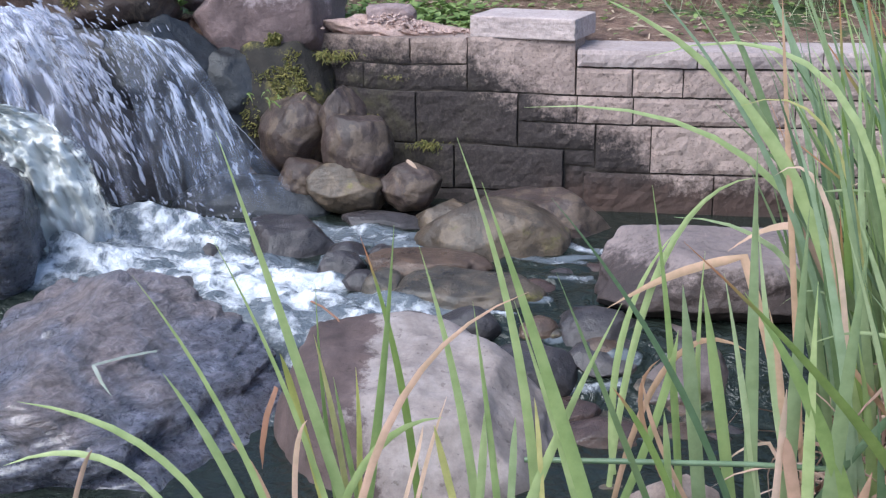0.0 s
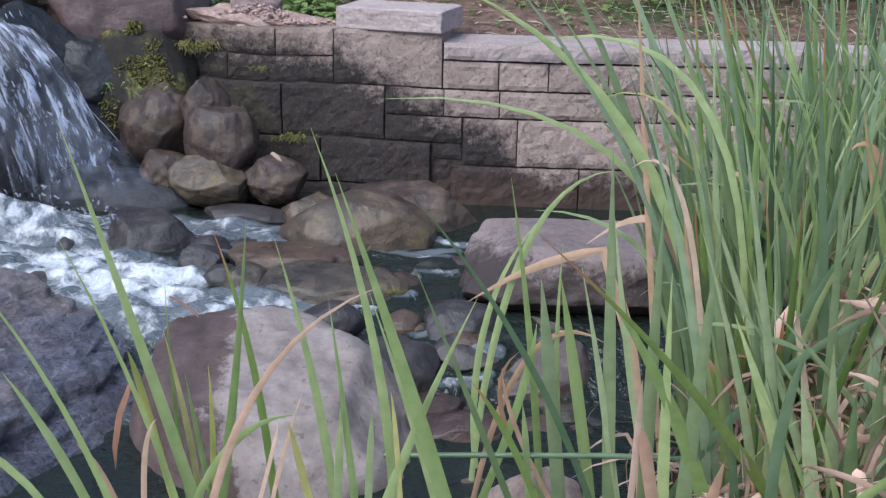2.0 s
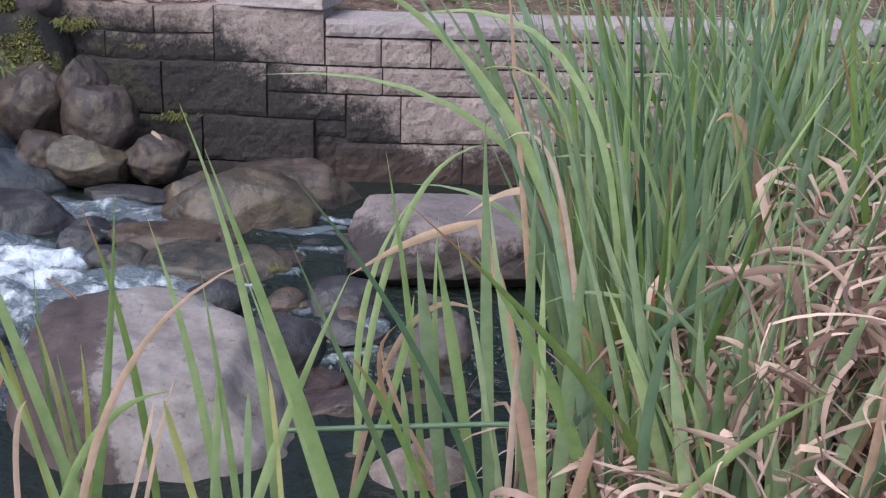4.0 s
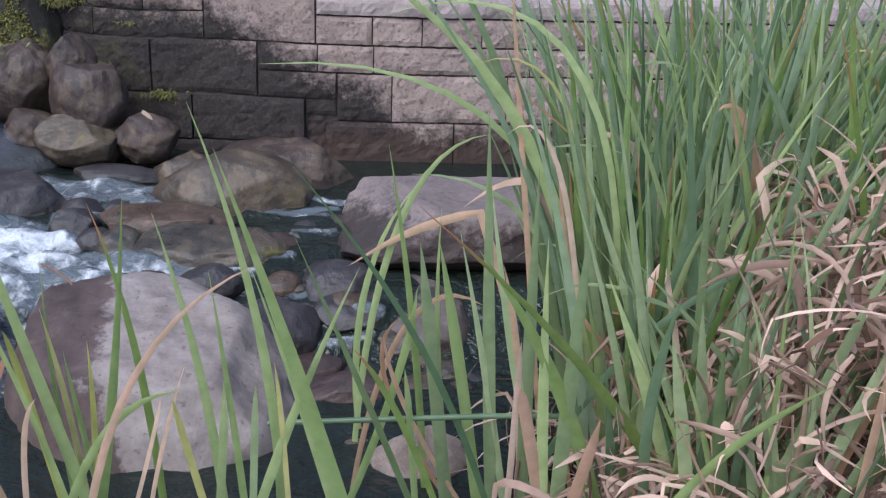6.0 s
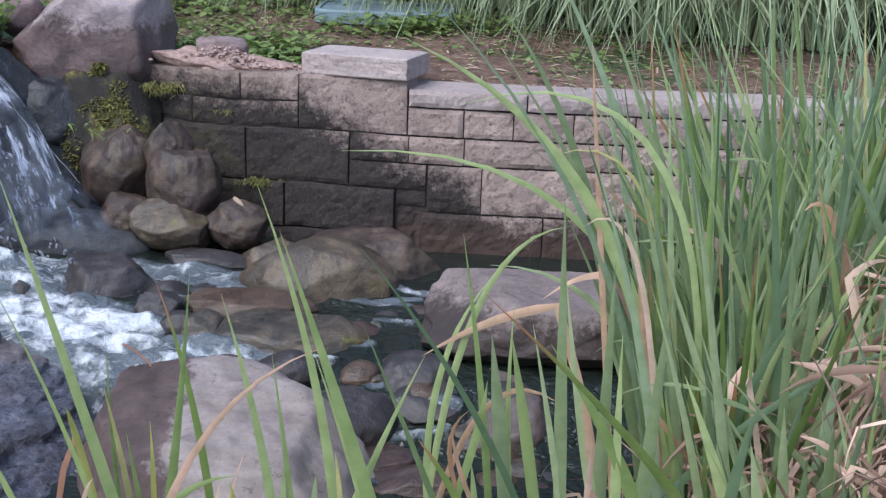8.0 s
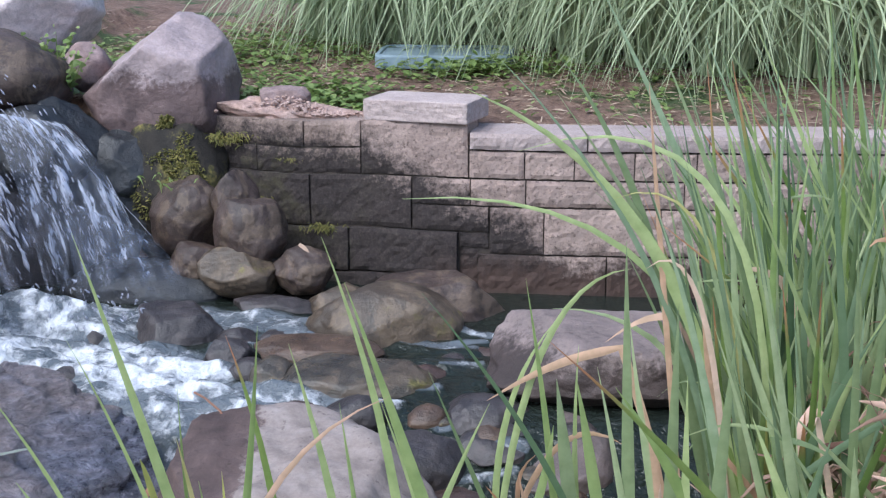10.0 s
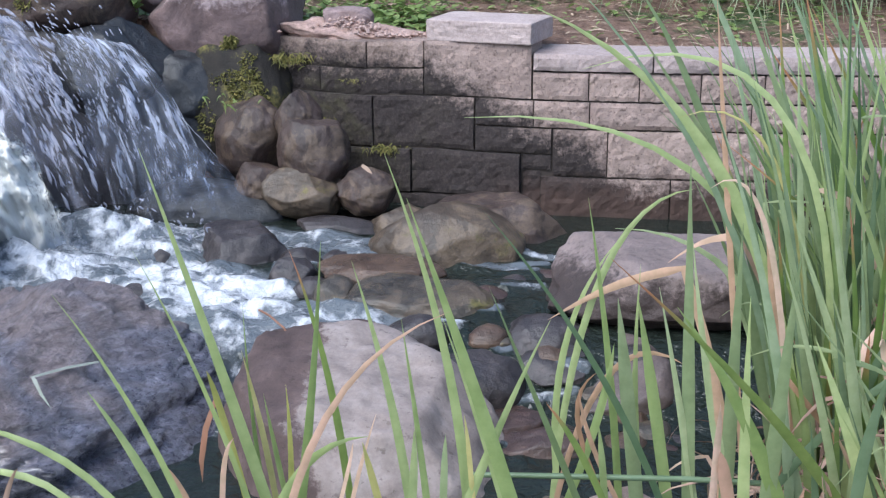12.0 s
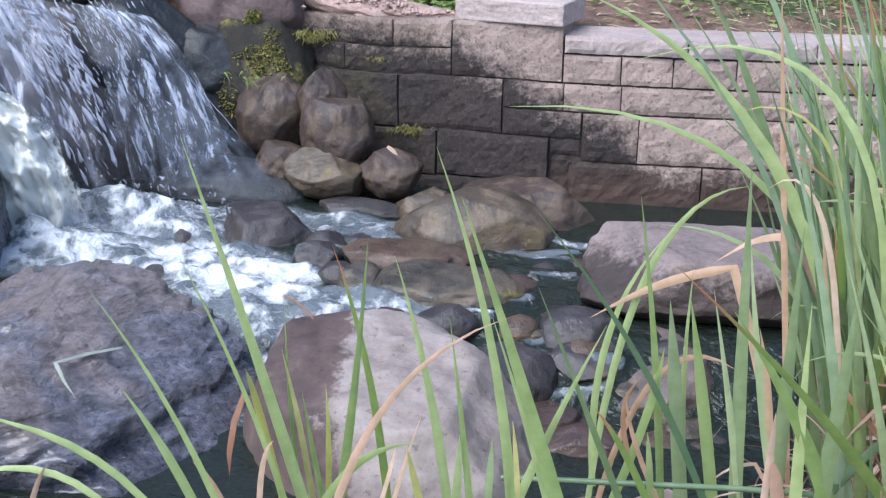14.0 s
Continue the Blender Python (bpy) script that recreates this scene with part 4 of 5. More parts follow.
    # splash thrown up round the foot, and drops over the rock beside the lip
    for _ in range(230):
        x, y = rng.uniform(-1.85, -1.0), rng.gauss(4.02, 0.07)
        drop(Vector((x, y, 0.03 + abs(rng.gauss(0, 0.07)) * (1 if x < -1.25 else 0.6))), Vector((rng.gauss(0, 0.6), -0.3, rng.gauss(0, 1))).normalized(), rng.uniform(0.004, 0.014), rng.uniform(0.002, 0.005))
    for _ in range(260):
        v, w = rng.random(), rng.random() ** 1.5
        drop(Vector((-1.66 + 0.42 * v + rng.gauss(0, 0.04) - 0.06 * w, 4.34, (0.66 - 0.5 * v ** 1.4) * (1 - 0.5 * w) + rng.gauss(0, 0.04))), Vector((0.5, -0.2, -0.5 - v)).normalized(), rng.uniform(0.004, 0.016), rng.uniform(0.001, 0.0032))
    for _ in range(110):
        v = rng.random()
        drop(Vector((-1.74 + 0.26 * v + rng.gauss(0, 0.03), 4.40, 0.70 - 0.16 * v * v + rng.gauss(0, 0.05))), Vector((0.7, -0.2, -0.3 - v)).normalized(), rng.uniform(0.005, 0.018), rng.uniform(0.0015, 0.004))
    film = [Vector((-1.448, 4.49, 0.621)), Vector((-1.37, 4.50, 0.455)), Vector((-1.253, 4.519, 0.314)), Vector((-1.126, 4.441, 0.217))]
    path = []
    for a, b in zip(film, film[1:]):
        path += [a.lerp(b, k / 6) + Vector((0, 0, 0.006 * noise.noise(Vector((k, a.x * 9, 0))))) for k in range(6)]
    v, f, _a = ribbon(path + [film[-1]], 0.0028, 3, twist=0.2, taper=0.9)
    child("film_edge", mesh_from("film_edge", v, f, DROPS), root)
    ob = child("spray", mesh_from("spray", verts, faces, DROPS), root)
    ob["kind"] = "stuff"
    tagged(root, "white torn waterfall splashing down over dark rocks", "waterfall")


build_fall()


# ---- wall ----
def settle(x):
    """The courses dip a little where the wall runs into the bank."""
    return 0.006 - 0.020 * float(smooth_step(-0.3, -0.75, x))


def block_mesh(name, x0, x1, z0, z1, deep, mat, seed, proud=0.0, rough=0.0058):
    """A split-face block along the wall's bow, with a rough front and worn edges."""
    nx, nz = max(4, int((x1 - x0) / 0.016)), max(4, int((z1 - z0) / 0.016))
    verts, faces = [], []
    g = 0.0024
    ax, bx, az, bz = x0 + g, x1 - g, z0 + g, z1 - g
    a, b = Vector((ax, wall_line(ax), 0)), Vector((bx, wall_line(bx), 0))
    along = (b - a).normalized()
    inward = Vector((-along.y, along.x, 0))
    wide = (b - a).length
    for j in range(nz + 1):
        for i in range(nx + 1):
            u, w = i / nx, j / nz
            edge = min(u * wide, (1 - u) * wide, w * (bz - az), (1 - w) * (bz - az))
            wear = 0.0045 * math.exp(-edge / 0.005)
            p = a + along * (u * wide)
            q = Vector((p.x * 1.0, seed * 3.7, az + w * (bz - az)))
            d = rough * noise.fractal(q * 22, 0.8, 2.0, 4) + 0.6 * rough * noise.noise(q * 9)
            p += inward * (wear - proud - d)
            jag = 0.0025 * noise.noise(q * 60)
            p.z = az + w * (bz - az) + (jag if j in (0, nz) else 0) + settle(p.x)
            verts.append(p)
    n = nx + 1
    faces = [(j * n + i, j * n + i + 1, (j + 1) * n + i + 1, (j + 1) * n + i) for j in range(nz) for i in range(nx)]
    rim = [i for i in range(n)] + [j * n + nx for j in range(1, nz + 1)] + [nz * n + i for i in range(nx - 1, -1, -1)] + [j * n for j in range(nz - 1, 0, -1)]
    k = len(verts)
    verts += [Vector(verts[i]) + inward * deep for i in rim]
    m = len(rim)
    for r in range(m):
        s = (r + 1) % m
        faces.append((rim[s], rim[r], k + r, k + s))
    faces.append(tuple(k + r for r in range(m)))
    me = mesh_from(name, verts, faces, mat, smooth=False)
    return me


def build_wall():
    core_v, core_f = [], []
    xs = np.linspace(-1.35, 3.2, 60)
    for x in xs:
        y = wall_line(x) + 0.013
        top = 0.60 if x < 0 else 0.50
        core_v += [(x, y, -0.35), (x, y, top), (x, y + 0.2, top), (x, y + 0.2, -0.35)]
    for i in range(len(xs) - 1):
        k = i * 4
        for c in range(4):
            core_f.append((k + c, k + 4 + c, k + 4 + (c + 1) % 4, k + (c + 1) % 4))
    wall = new("wall_stream", mesh_from("wall_stream", core_v, core_f, JOINT, False))
    tagged(wall, "low bowed retaining wall of split-face concrete blocks, dark with algae low down", "wall", kind="structure")
    seed = [0]

    def course(z0, z1, joints, mat=BLOCK, deep=0.16, proud=0.0, name="block"):
        for x0, x1 in zip(joints, joints[1:]):
            seed[0] += 1
            child(name, block_mesh(name, x0, x1, z0, z1, deep, mat, seed[0], proud + random.uniform(-0.004, 0.004)), wall)

    course(0.52, 0.62, (-1.25, -1.06, -0.63, -0.404))
    course(0.42, 0.517, (-1.25, -0.83, -0.404))
    course(0.42, 0.622, (-0.402, 0.002), proud=0.004)
    course(0.42, 0.522, (0.004, 0.206, 0.385, 0.60, 0.82, 1.06, 1.28, 1.5, 1.75, 2.0, 2.3, 2.7, 3.1))
    course(0.22, 0.417, (-1.3, -1.04, -0.608, -0.21), proud=0.005)
    course(0.318, 0.417, (-0.207, 0.01, 0.212, 0.78, 1.2, 1.65, 2.1, 2.6, 3.1))
    course(0.22, 0.315, (-0.207, 0.078))
    course(0.142, 0.315, (0.081, 0.280, 0.70, 1.15, 1.6, 2.1, 2.6, 3.1), proud=0.003)
    course(0.16, 0.217, (-0.03, 0.078))
    course(0.05, 0.217, (-1.3, -0.80, -0.45, -0.034), proud=0.021)
    course(-0.12, 0.139, (0.04, 0.51, 0.95, 1.4, 1.9, 2.5, 3.1), proud=0.012)
    course(-0.12, 0.157, (-0.03, 0.04), proud=-0.006)
    course(-0.15, 0.047, (-1.3, -0.6, -0.034), proud=0.026)
    course(0.525, 0.588, (0.006, 0.43, 0.86, 1.28, 1.7, 2.15, 2.6, 3.1), COPING, deep=0.26, proud=0.008, name="coping_stone")


build_wall()


def loose_coping():
    """The single coping stone that lies on top of the wall."""
    bm = bmesh.new()
    bmesh.ops.create_cube(bm, size=2)
    bmesh.ops.subdivide_edges(bm, edges=bm.edges[:], cuts=20, use_grid_fill=True)
    half, round_ = Vector((0.2025, 0.135, 0.040)), 0.007
    for v in bm.verts:
        p = Vector(math.copysign(abs(c) ** 0.75, c) * h for c, h in zip(v.co, half))
        core = Vector(max(-h + round_, min(h - round_, c)) for c, h in zip(p, half))
        out = (p - core).normalized()
        rough = 0.004 if abs(out.z) < 0.5 else 0.0015
        v.co = core + out * (round_ + rough * noise.fractal(core * 30, 0.8, 2, 3))
    me = bpy.data.meshes.new("coping_stone")
    bm.to_mesh(me)
    bm.free()
    me.materials.append(COPING)
    ob = new("coping_stone", me)
    ob.matrix_world = pose(-0.165, 4.765, 0.662, 0, 0, -14)
    tagged(ob, "loose grey-pink concrete coping stone lying on the wall", "coping stone")


loose_coping()
boulder("rubble", (-0.75, 4.93, 0.615), (0.44, 0.20, 0.11), RUBBLE, "crumbled pink mortar rubble on top of the wall", 60, lumps=0.45)
boulder("rubble", (-0.56, 4.88, 0.615), (0.30, 0.14, 0.05), RUBBLE, "spread of crumbled pink rubble on the wall", 61, lumps=0.3)
boulder("rubble", (-0.73, 4.93, 0.675), (0.19, 0.14, 0.13), ROSE, "flat-topped pinkish stone set in rubble on the wall", 62, cuts=((0, -0.1, 1, 0.5), (0, -1, 0.1, 0.7)), lumps=0.08, box=3.5)


def blue_lid():
    """A flat plastic lid with rounded corners and a rim."""
    bm = bmesh.new()
    outline = []
    for cx, cy, a0 in ((0.25, 0.12, 0), (-0.25, 0.12, 90), (-0.25, -0.12, 180), (0.25, -0.12, 270)):
        outline += [(cx + 0.07 * math.cos(radians(a0 + k * 15)), cy + 0.07 * math.sin(radians(a0 + k * 15))) for k in range(7)]
    for grow, z in ((1.0, -0.03), (1.0, 0.022), (0.985, 0.03), (0.93, 0.03), (0.92, 0.022)):
        for x, y in outline:
            bm.verts.new((x * grow, y * grow, z))
    bm.verts.ensure_lookup_table()
    n = len(outline)
    for r in range(4):
        for k in range(n):
            bm.faces.new([bm.verts[q] for q in (r * n + k, r * n + (k + 1) % n, (r + 1) * n + (k + 1) % n, (r + 1) * n + k)])
    bm.faces.new([bm.verts[4 * n + k] for k in range(n)])
    bm.faces.new([bm.verts[k] for k in reversed(range(n))])
    me = bpy.data.meshes.new("lid")
    bm.to_mesh(me)
    bm.free()
    me.materials.append(BLUE)
    ob = new("lid", me)
    ob.matrix_world = pose(-0.20, 6.02, 0.735, 3, 0, 0)
    tagged(ob, "pale blue rounded plastic lid lying under grass", "lid")


blue_lid()


# ---- leaves ----
def blade_mesh(name, path, width, mat, seed, **kw):
    v, f, a = ribbon(path, width, seed, **kw)
    me = mesh_from(name, v, f, mat)
    me.attributes.new("along", "FLOAT", "POINT").data.foreach_set("value", a)
    return me


def bow(root, bend, tip, n=14, fold=False):
    r, b, t = Vector(root), Vector(bend), Vector(tip)
    if fold:
        return [r.lerp(b, k / 8) + Vector((0.03 * math.sin(math.pi * k / 8), 0, 0)) for k in range(8)] + [b.lerp(t, k / 7) + Vector((0, 0, 0.02 * math.sin(math.pi * k / 7))) for k in range(8)]
    pts = [r * (1 - s) ** 2 + b * 2 * s * (1 - s) + t * s * s for s in (i / (n - 1) for i in range(n))]
    if r.z > -0.2:
        foot = Vector((r.x + 0.05, r.y + 0.03, -0.3))
        pts = [foot.lerp(r, k / 6) for k in range(6)] + pts
    return pts


RUSTLEAF = leaf_material("rust_dead_leaf", (0.42, 0.24, 0.14), (0.62, 0.41, 0.28), 0.7, 0.2)
LEAF = {"rust": RUSTLEAF, "green": FRESH, "mid": GREEN, "thin": DEEP, "yellow": YELLOW, "tipped": TIPPED, "dry": DRY}
plants = {}
CLUMP = "cattails on the near bank"


def plant_at(x, y):
    key = (round(x / 0.3), round(y / 0.45))
    if key not in plants:
        ob = new("cattail")
        ob.location = (key[0] * 0.3, key[1] * 0.45, -0.3)
        bpy.context.view_layer.update()
        plants[key] = tagged(ob, "cattail plant with long green and drying leaves in mud", "cattail", CLUMP)
    return plants[key]


blade_count = [0]


def blade(root, bend, tip, width, kind, fold=False, twist=0.35, taper=0.4):
    blade_count[0] += 1
    path = bow(root, bend, tip, fold=fold)
    foot = path[0]
    me = blade_mesh("leaf", path, width * 1.15, LEAF[kind], blade_count[0], twist=twist, taper=taper)
    child("dead_leaf" if kind in ("dry", "rust") else "leaf", me, plant_at(foot.x, foot.y), "dry tan dead leaf" if kind == "dry" else "")


def leaf(root, bend, tip, width, kind, fold=False):
    """A leaf at the edge of the stand that shows its broad side."""
    blade(root, bend, tip, width * 0.88, kind, fold, 0.3, 0.72 if tip[2] < 0.45 else 0.5)


leaf((-0.19, 2.15, -0.28), (-0.322, 2.15, 0.264), (-0.479, 2.13, 0.801), 0.0204, "green")
leaf((-0.23, 2.12, -0.28), (-0.315, 2.12, 0.265), (-0.492, 2.10, 0.632), 0.0141, "green")
leaf((-0.26, 2.20, -0.28), (-0.339, 2.20, 0.117), (-0.333, 2.18, 0.520), 0.0101, "green")
leaf((-0.27, 2.20, -0.28), (-0.280, 2.20, 0.124), (-0.340, 2.18, 0.426), 0.0113, "yellow")
leaf((-0.23, 2.25, -0.28), (-0.291, 2.25, 0.080), (-0.320, 2.23, 0.323), 0.0116, "green")
leaf((-0.32, 2.25, -0.28), (-0.268, 2.25, 0.081), (-0.277, 2.23, 0.344), 0.0128, "yellow")
leaf((-0.32, 2.20, -0.28), (-0.228, 2.20, 0.174), (-0.189, 2.18, 0.634), 0.0178, "green")
leaf((-0.16, 2.30, -0.28), (-0.174, 2.30, 0.288), (-0.273, 2.28, 0.583), 0.0152, "tipped")
leaf((-0.06, 2.40, -0.28), (-0.070, 2.40, 0.138), (-0.182, 2.38, 0.536), 0.0183, "green")
leaf((-0.27, 2.00, -0.28), (-0.270, 2.00, 0.449), (0.060, 1.98, 0.593), 0.0135, "dry")
leaf((0.27, 2.15, -0.28), (0.139, 2.15, 0.230), (-0.031, 2.13, 0.728), 0.0255, "green")
leaf((0.05, 2.25, -0.28), (0.097, 2.25, 0.271), (-0.086, 2.23, 0.779), 0.0181, "green")
leaf((0.02, 2.20, -0.28), (-0.009, 2.20, 0.147), (-0.053, 2.18, 0.502), 0.0136, "green")
leaf((0.23, 2.20, -0.28), (0.138, 2.20, 0.141), (0.018, 2.18, 0.508), 0.0147, "green")
leaf((0.38, 2.40, -0.28), (0.233, 2.40, 0.109), (0.078, 2.38, 0.494), 0.0138, "mid")
leaf((-0.06, 2.20, -0.28), (0.035, 2.20, 0.129), (0.203, 2.18, 0.510), 0.0188, "green")
leaf((0.51, 2.45, -0.28), (0.394, 2.45, 0.235), (0.062, 2.43, 0.626), 0.0140, "thin")
leaf((-0.35, 2.05, -0.28), (-0.300, 2.05, 0.318), (-0.084, 2.03, 0.349), 0.0140, "green")
leaf((0.09, 2.20, -0.28), (0.070, 2.20, 0.217), (0.056, 2.18, 0.326), 0.0101, "yellow")
leaf((0.00, 2.20, -0.28), (0.016, 2.20, 0.182), (0.023, 2.18, 0.286), 0.0147, "mid")
leaf((-0.08, 2.20, -0.28), (-0.034, 2.20, 0.154), (-0.033, 2.18, 0.292), 0.0151, "green")
leaf((0.01, 2.15, -0.28), (-0.100, 2.15, 0.189), (-0.116, 2.13, 0.287), 0.0143, "yellow")
leaf((-0.29, 2.20, -0.28), (-0.150, 2.20, 0.202), (-0.144, 2.18, 0.260), 0.0088, "dry")
leaf((-0.22, 2.20, -0.28), (-0.182, 2.20, 0.072), (-0.100, 2.18, 0.319), 0.0088, "dry")
leaf((-0.35, 2.10, -0.28), (-0.390, 2.10, 0.248), (-0.330, 2.08, 0.306), 0.0108, "dry")
leaf((-0.25, 2.15, -0.28), (-0.375, 2.15, 0.355), (-0.389, 2.13, 0.407), 0.0135, "yellow")
leaf((-0.29, 2.00, -0.28), (-0.351, 2.00, 0.258), (-0.583, 1.98, 0.593), 0.0138, "green")
leaf((-0.35, 2.10, -0.28), (-0.431, 2.10, 0.137), (-0.588, 2.08, 0.380), 0.0159, "green")
leaf((-0.45, 2.10, -0.28), (-0.445, 2.10, 0.267), (-0.869, 2.08, 0.308), 0.0144, "green")
leaf((-0.50, 2.10, -0.28), (-0.568, 2.10, 0.333), (-0.913, 2.08, 0.176), 0.0132, "green")
leaf((-0.89, 2.10, -0.28), (-0.782, 2.10, 0.178), (-0.733, 2.08, 0.222), 0.0096, "dry")
leaf((-0.30, 2.10, -0.28), (-0.415, 2.10, 0.207), (-0.472, 2.08, 0.253), 0.0120, "rust")
leaf((0.35, 2.60, -0.28), (0.329, 2.60, 0.171), (0.253, 2.58, 0.616), 0.0160, "green")
leaf((0.74, 2.85, -0.28), (0.726, 2.85, 0.492), (0.308, 2.83, 0.481), 0.0176, "mid")
leaf((0.21, 2.85, -0.28), (0.131, 2.85, 0.207), (0.318, 2.83, 0.456), 0.0162, "green")
leaf((0.60, 2.80, -0.28), (0.46, 2.80, 0.405), (0.169, 2.78, 0.280), 0.0200, "rust", True)
leaf((0.47, 2.50, -0.28), (0.425, 2.50, 0.085), (0.355, 2.48, 0.447), 0.0237, "green")
leaf((0.42, 2.55, -0.28), (0.342, 2.55, 0.107), (0.359, 2.53, 0.499), 0.0146, "green")
leaf((0.40, 2.50, -0.28), (0.359, 2.50, 0.117), (0.317, 2.48, 0.445), 0.0284, "mid")
leaf((0.13, 2.50, -0.28), (0.302, 2.50, 0.149), (0.313, 2.48, 0.351), 0.0166, "green")
leaf((0.50, 2.50, -0.28), (0.263, 2.50, 0.070), (0.247, 2.48, 0.251), 0.0100, "rust")
leaf((0.48, 2.50, -0.28), (0.153, 2.50, 0.184), (0.281, 2.48, 0.288), 0.0100, "rust")
leaf((0.17, 2.55, -0.28), (0.247, 2.55, 0.421), (0.453, 2.53, 0.293), 0.0131, "rust")
leaf((0.73, 2.40, -0.28), (0.646, 2.40, 0.172), (0.424, 2.38, 0.469), 0.0297, "green")
leaf((0.53, 2.50, -0.28), (0.471, 2.50, 0.122), (0.394, 2.48, 0.472), 0.0166, "mid")
leaf((0.49, 2.50, -0.28), (0.460, 2.50, 0.221), (0.440, 2.48, 0.722), 0.0261, "mid")
leaf((0.54, 2.50, -0.28), (0.549, 2.50, 0.168), (0.482, 2.48, 0.404), 0.0143, "rust")
leaf((0.61, 2.40, -0.28), (0.529, 2.40, 0.137), (0.518, 2.38, 0.182), 0.0251, "dry")
leaf((0.50, 2.40, -0.28), (0.515, 2.40, 0.155), (0.513, 2.38, 0.282), 0.0148, "dry")
leaf((0.42, 2.35, -0.28), (0.308, 2.35, 0.143), (0.190, 2.33, 0.288), 0.0134, "tipped")
leaf((0.33, 2.40, -0.28), (0.305, 2.40, 0.101), (0.289, 2.38, 0.223), 0.0137, "green")
leaf((0.77, 2.70, -0.28), (0.648, 2.70, 0.252), (0.609, 2.68, 0.551), 0.0205, "rust")
leaf((0.59, 2.40, -0.28), (0.563, 2.40, 0.108), (0.553, 2.38, 0.496), 0.0227, "green")
leaf((0.60, 2.40, -0.28), (0.615, 2.40, 0.156), (0.636, 2.38, 0.591), 0.0297, "mid")
leaf((0.55, 2.50, -0.28), (0.545, 2.50, 0.161), (0.542, 2.48, 0.603), 0.0284, "mid")
leaf((0.74, 2.70, -0.28), (0.706, 2.70, 0.748), (0.124, 2.68, 0.978), 0.0282, "green")
leaf((0.69, 2.70, -0.28), (0.703, 2.70, 0.540), (0.184, 2.68, 1.046), 0.0153, "thin")
leaf((0.71, 2.75, -0.28), (0.568, 2.75, 0.737), (0.315, 2.73, 1.032), 0.0209, "mid")
leaf((0.76, 2.75, -0.28), (0.869, 2.75, 1.070), (0.231, 2.73, 0.845), 0.0157, "green")
leaf((0.76, 2.90, -0.28), (0.775, 2.90, 0.785), (-0.029, 2.88, 0.709), 0.0166, "green")
leaf((0.72, 2.70, -0.28), (0.745, 2.70, 0.900), (0.420, 2.68, 0.758), 0.0093, "yellow")
leaf((0.63, 2.70, -0.28), (0.520, 2.70, 0.682), (0.485, 2.68, 0.997), 0.0124, "rust")
leaf((0.18, 2.80, -0.28), (0.221, 2.80, 0.556), (0.472, 2.78, 0.588), 0.0161, "green")
leaf((0.70, 2.60, -0.28), (0.647, 2.60, 0.788), (0.486, 2.58, 0.642), 0.0119, "dry")
leaf((0.66, 2.20, -0.28), (0.751, 2.20, 0.105), (1.064, 2.18, 0.296), 0.0188, "green")
leaf((1.27, 2.50, -0.28), (1.327, 2.50, 0.041), (1.095, 2.48, 0.204), 0.0190, "rust")
leaf((0.98, 2.70, -0.28), (1.032, 2.70, 0.122), (1.057, 2.68, 0.419), 0.0308, "dry")
leaf((1.01, 2.60, -0.28), (0.989, 2.60, 0.281), (1.319, 2.58, 0.241), 0.0148, "rust")
leaf((1.45, 2.65, -0.28), (1.331, 2.65, 0.648), (1.166, 2.63, 0.348), 0.0151, "dry")
leaf((0.95, 2.40, -0.28), (0.847, 2.40, 0.098), (0.717, 2.38, 0.042), 0.0124, "dry")
leaf((0.55, 2.30, -0.28), (0.637, 2.30, 0.021), (0.660, 2.28, 0.171), 0.0240, "dry")
leaf((0.94, 2.35, -0.28), (0.876, 2.35, 0.052), (0.845, 2.33, 0.389), 0.0268, "mid")
leaf((1.01, 2.30, -0.28), (0.882, 2.30, 0.010), (0.882, 2.28, 0.319), 0.0283, "mid")
leaf((0.88, 2.30, -0.28), (0.851, 2.30, 0.034), (0.780, 2.28, 0.340), 0.0262, "mid")
leaf((1.05, 2.35, -0.28), (0.939, 2.35, 0.035), (0.938, 2.33, 0.367), 0.0245, "mid")
leaf((0.82, 2.30, -0.28), (0.702, 2.30, 0.077), (0.793, 2.28, 0.429), 0.0218, "thin")
leaf((0.76, 2.55, -0.28), (0.717, 2.55, 0.179), (0.936, 2.53, 0.566), 0.0242, "thin")
leaf((0.51, 2.50, -0.28), (0.678, 2.50, 0.353), (1.234, 2.48, 0.510), 0.0166, "thin")
leaf((0.87, 2.60, -0.28), (0.762, 2.60, 0.217), (0.988, 2.58, 0.635), 0.0197, "green")
leaf((1.04, 2.60, -0.28), (1.146, 2.60, 0.182), (1.216, 2.58, 0.651), 0.0246, "thin")
leaf((1.28, 2.80, -0.28), (1.040, 2.80, 0.451), (0.975, 2.78, 0.748), 0.0186, "rust")
leaf((1.17, 2.80, -0.28), (1.078, 2.80, 0.801), (0.955, 2.78, 0.642), 0.0292, "rust")
leaf((0.69, 2.50, -0.28), (0.682, 2.50, 0.282), (0.487, 2.48, 0.802), 0.0190, "thin")
leaf((0.63, 2.50, -0.28), (0.508, 2.50, 0.139), (0.451, 2.48, 0.571), 0.0214, "mid")


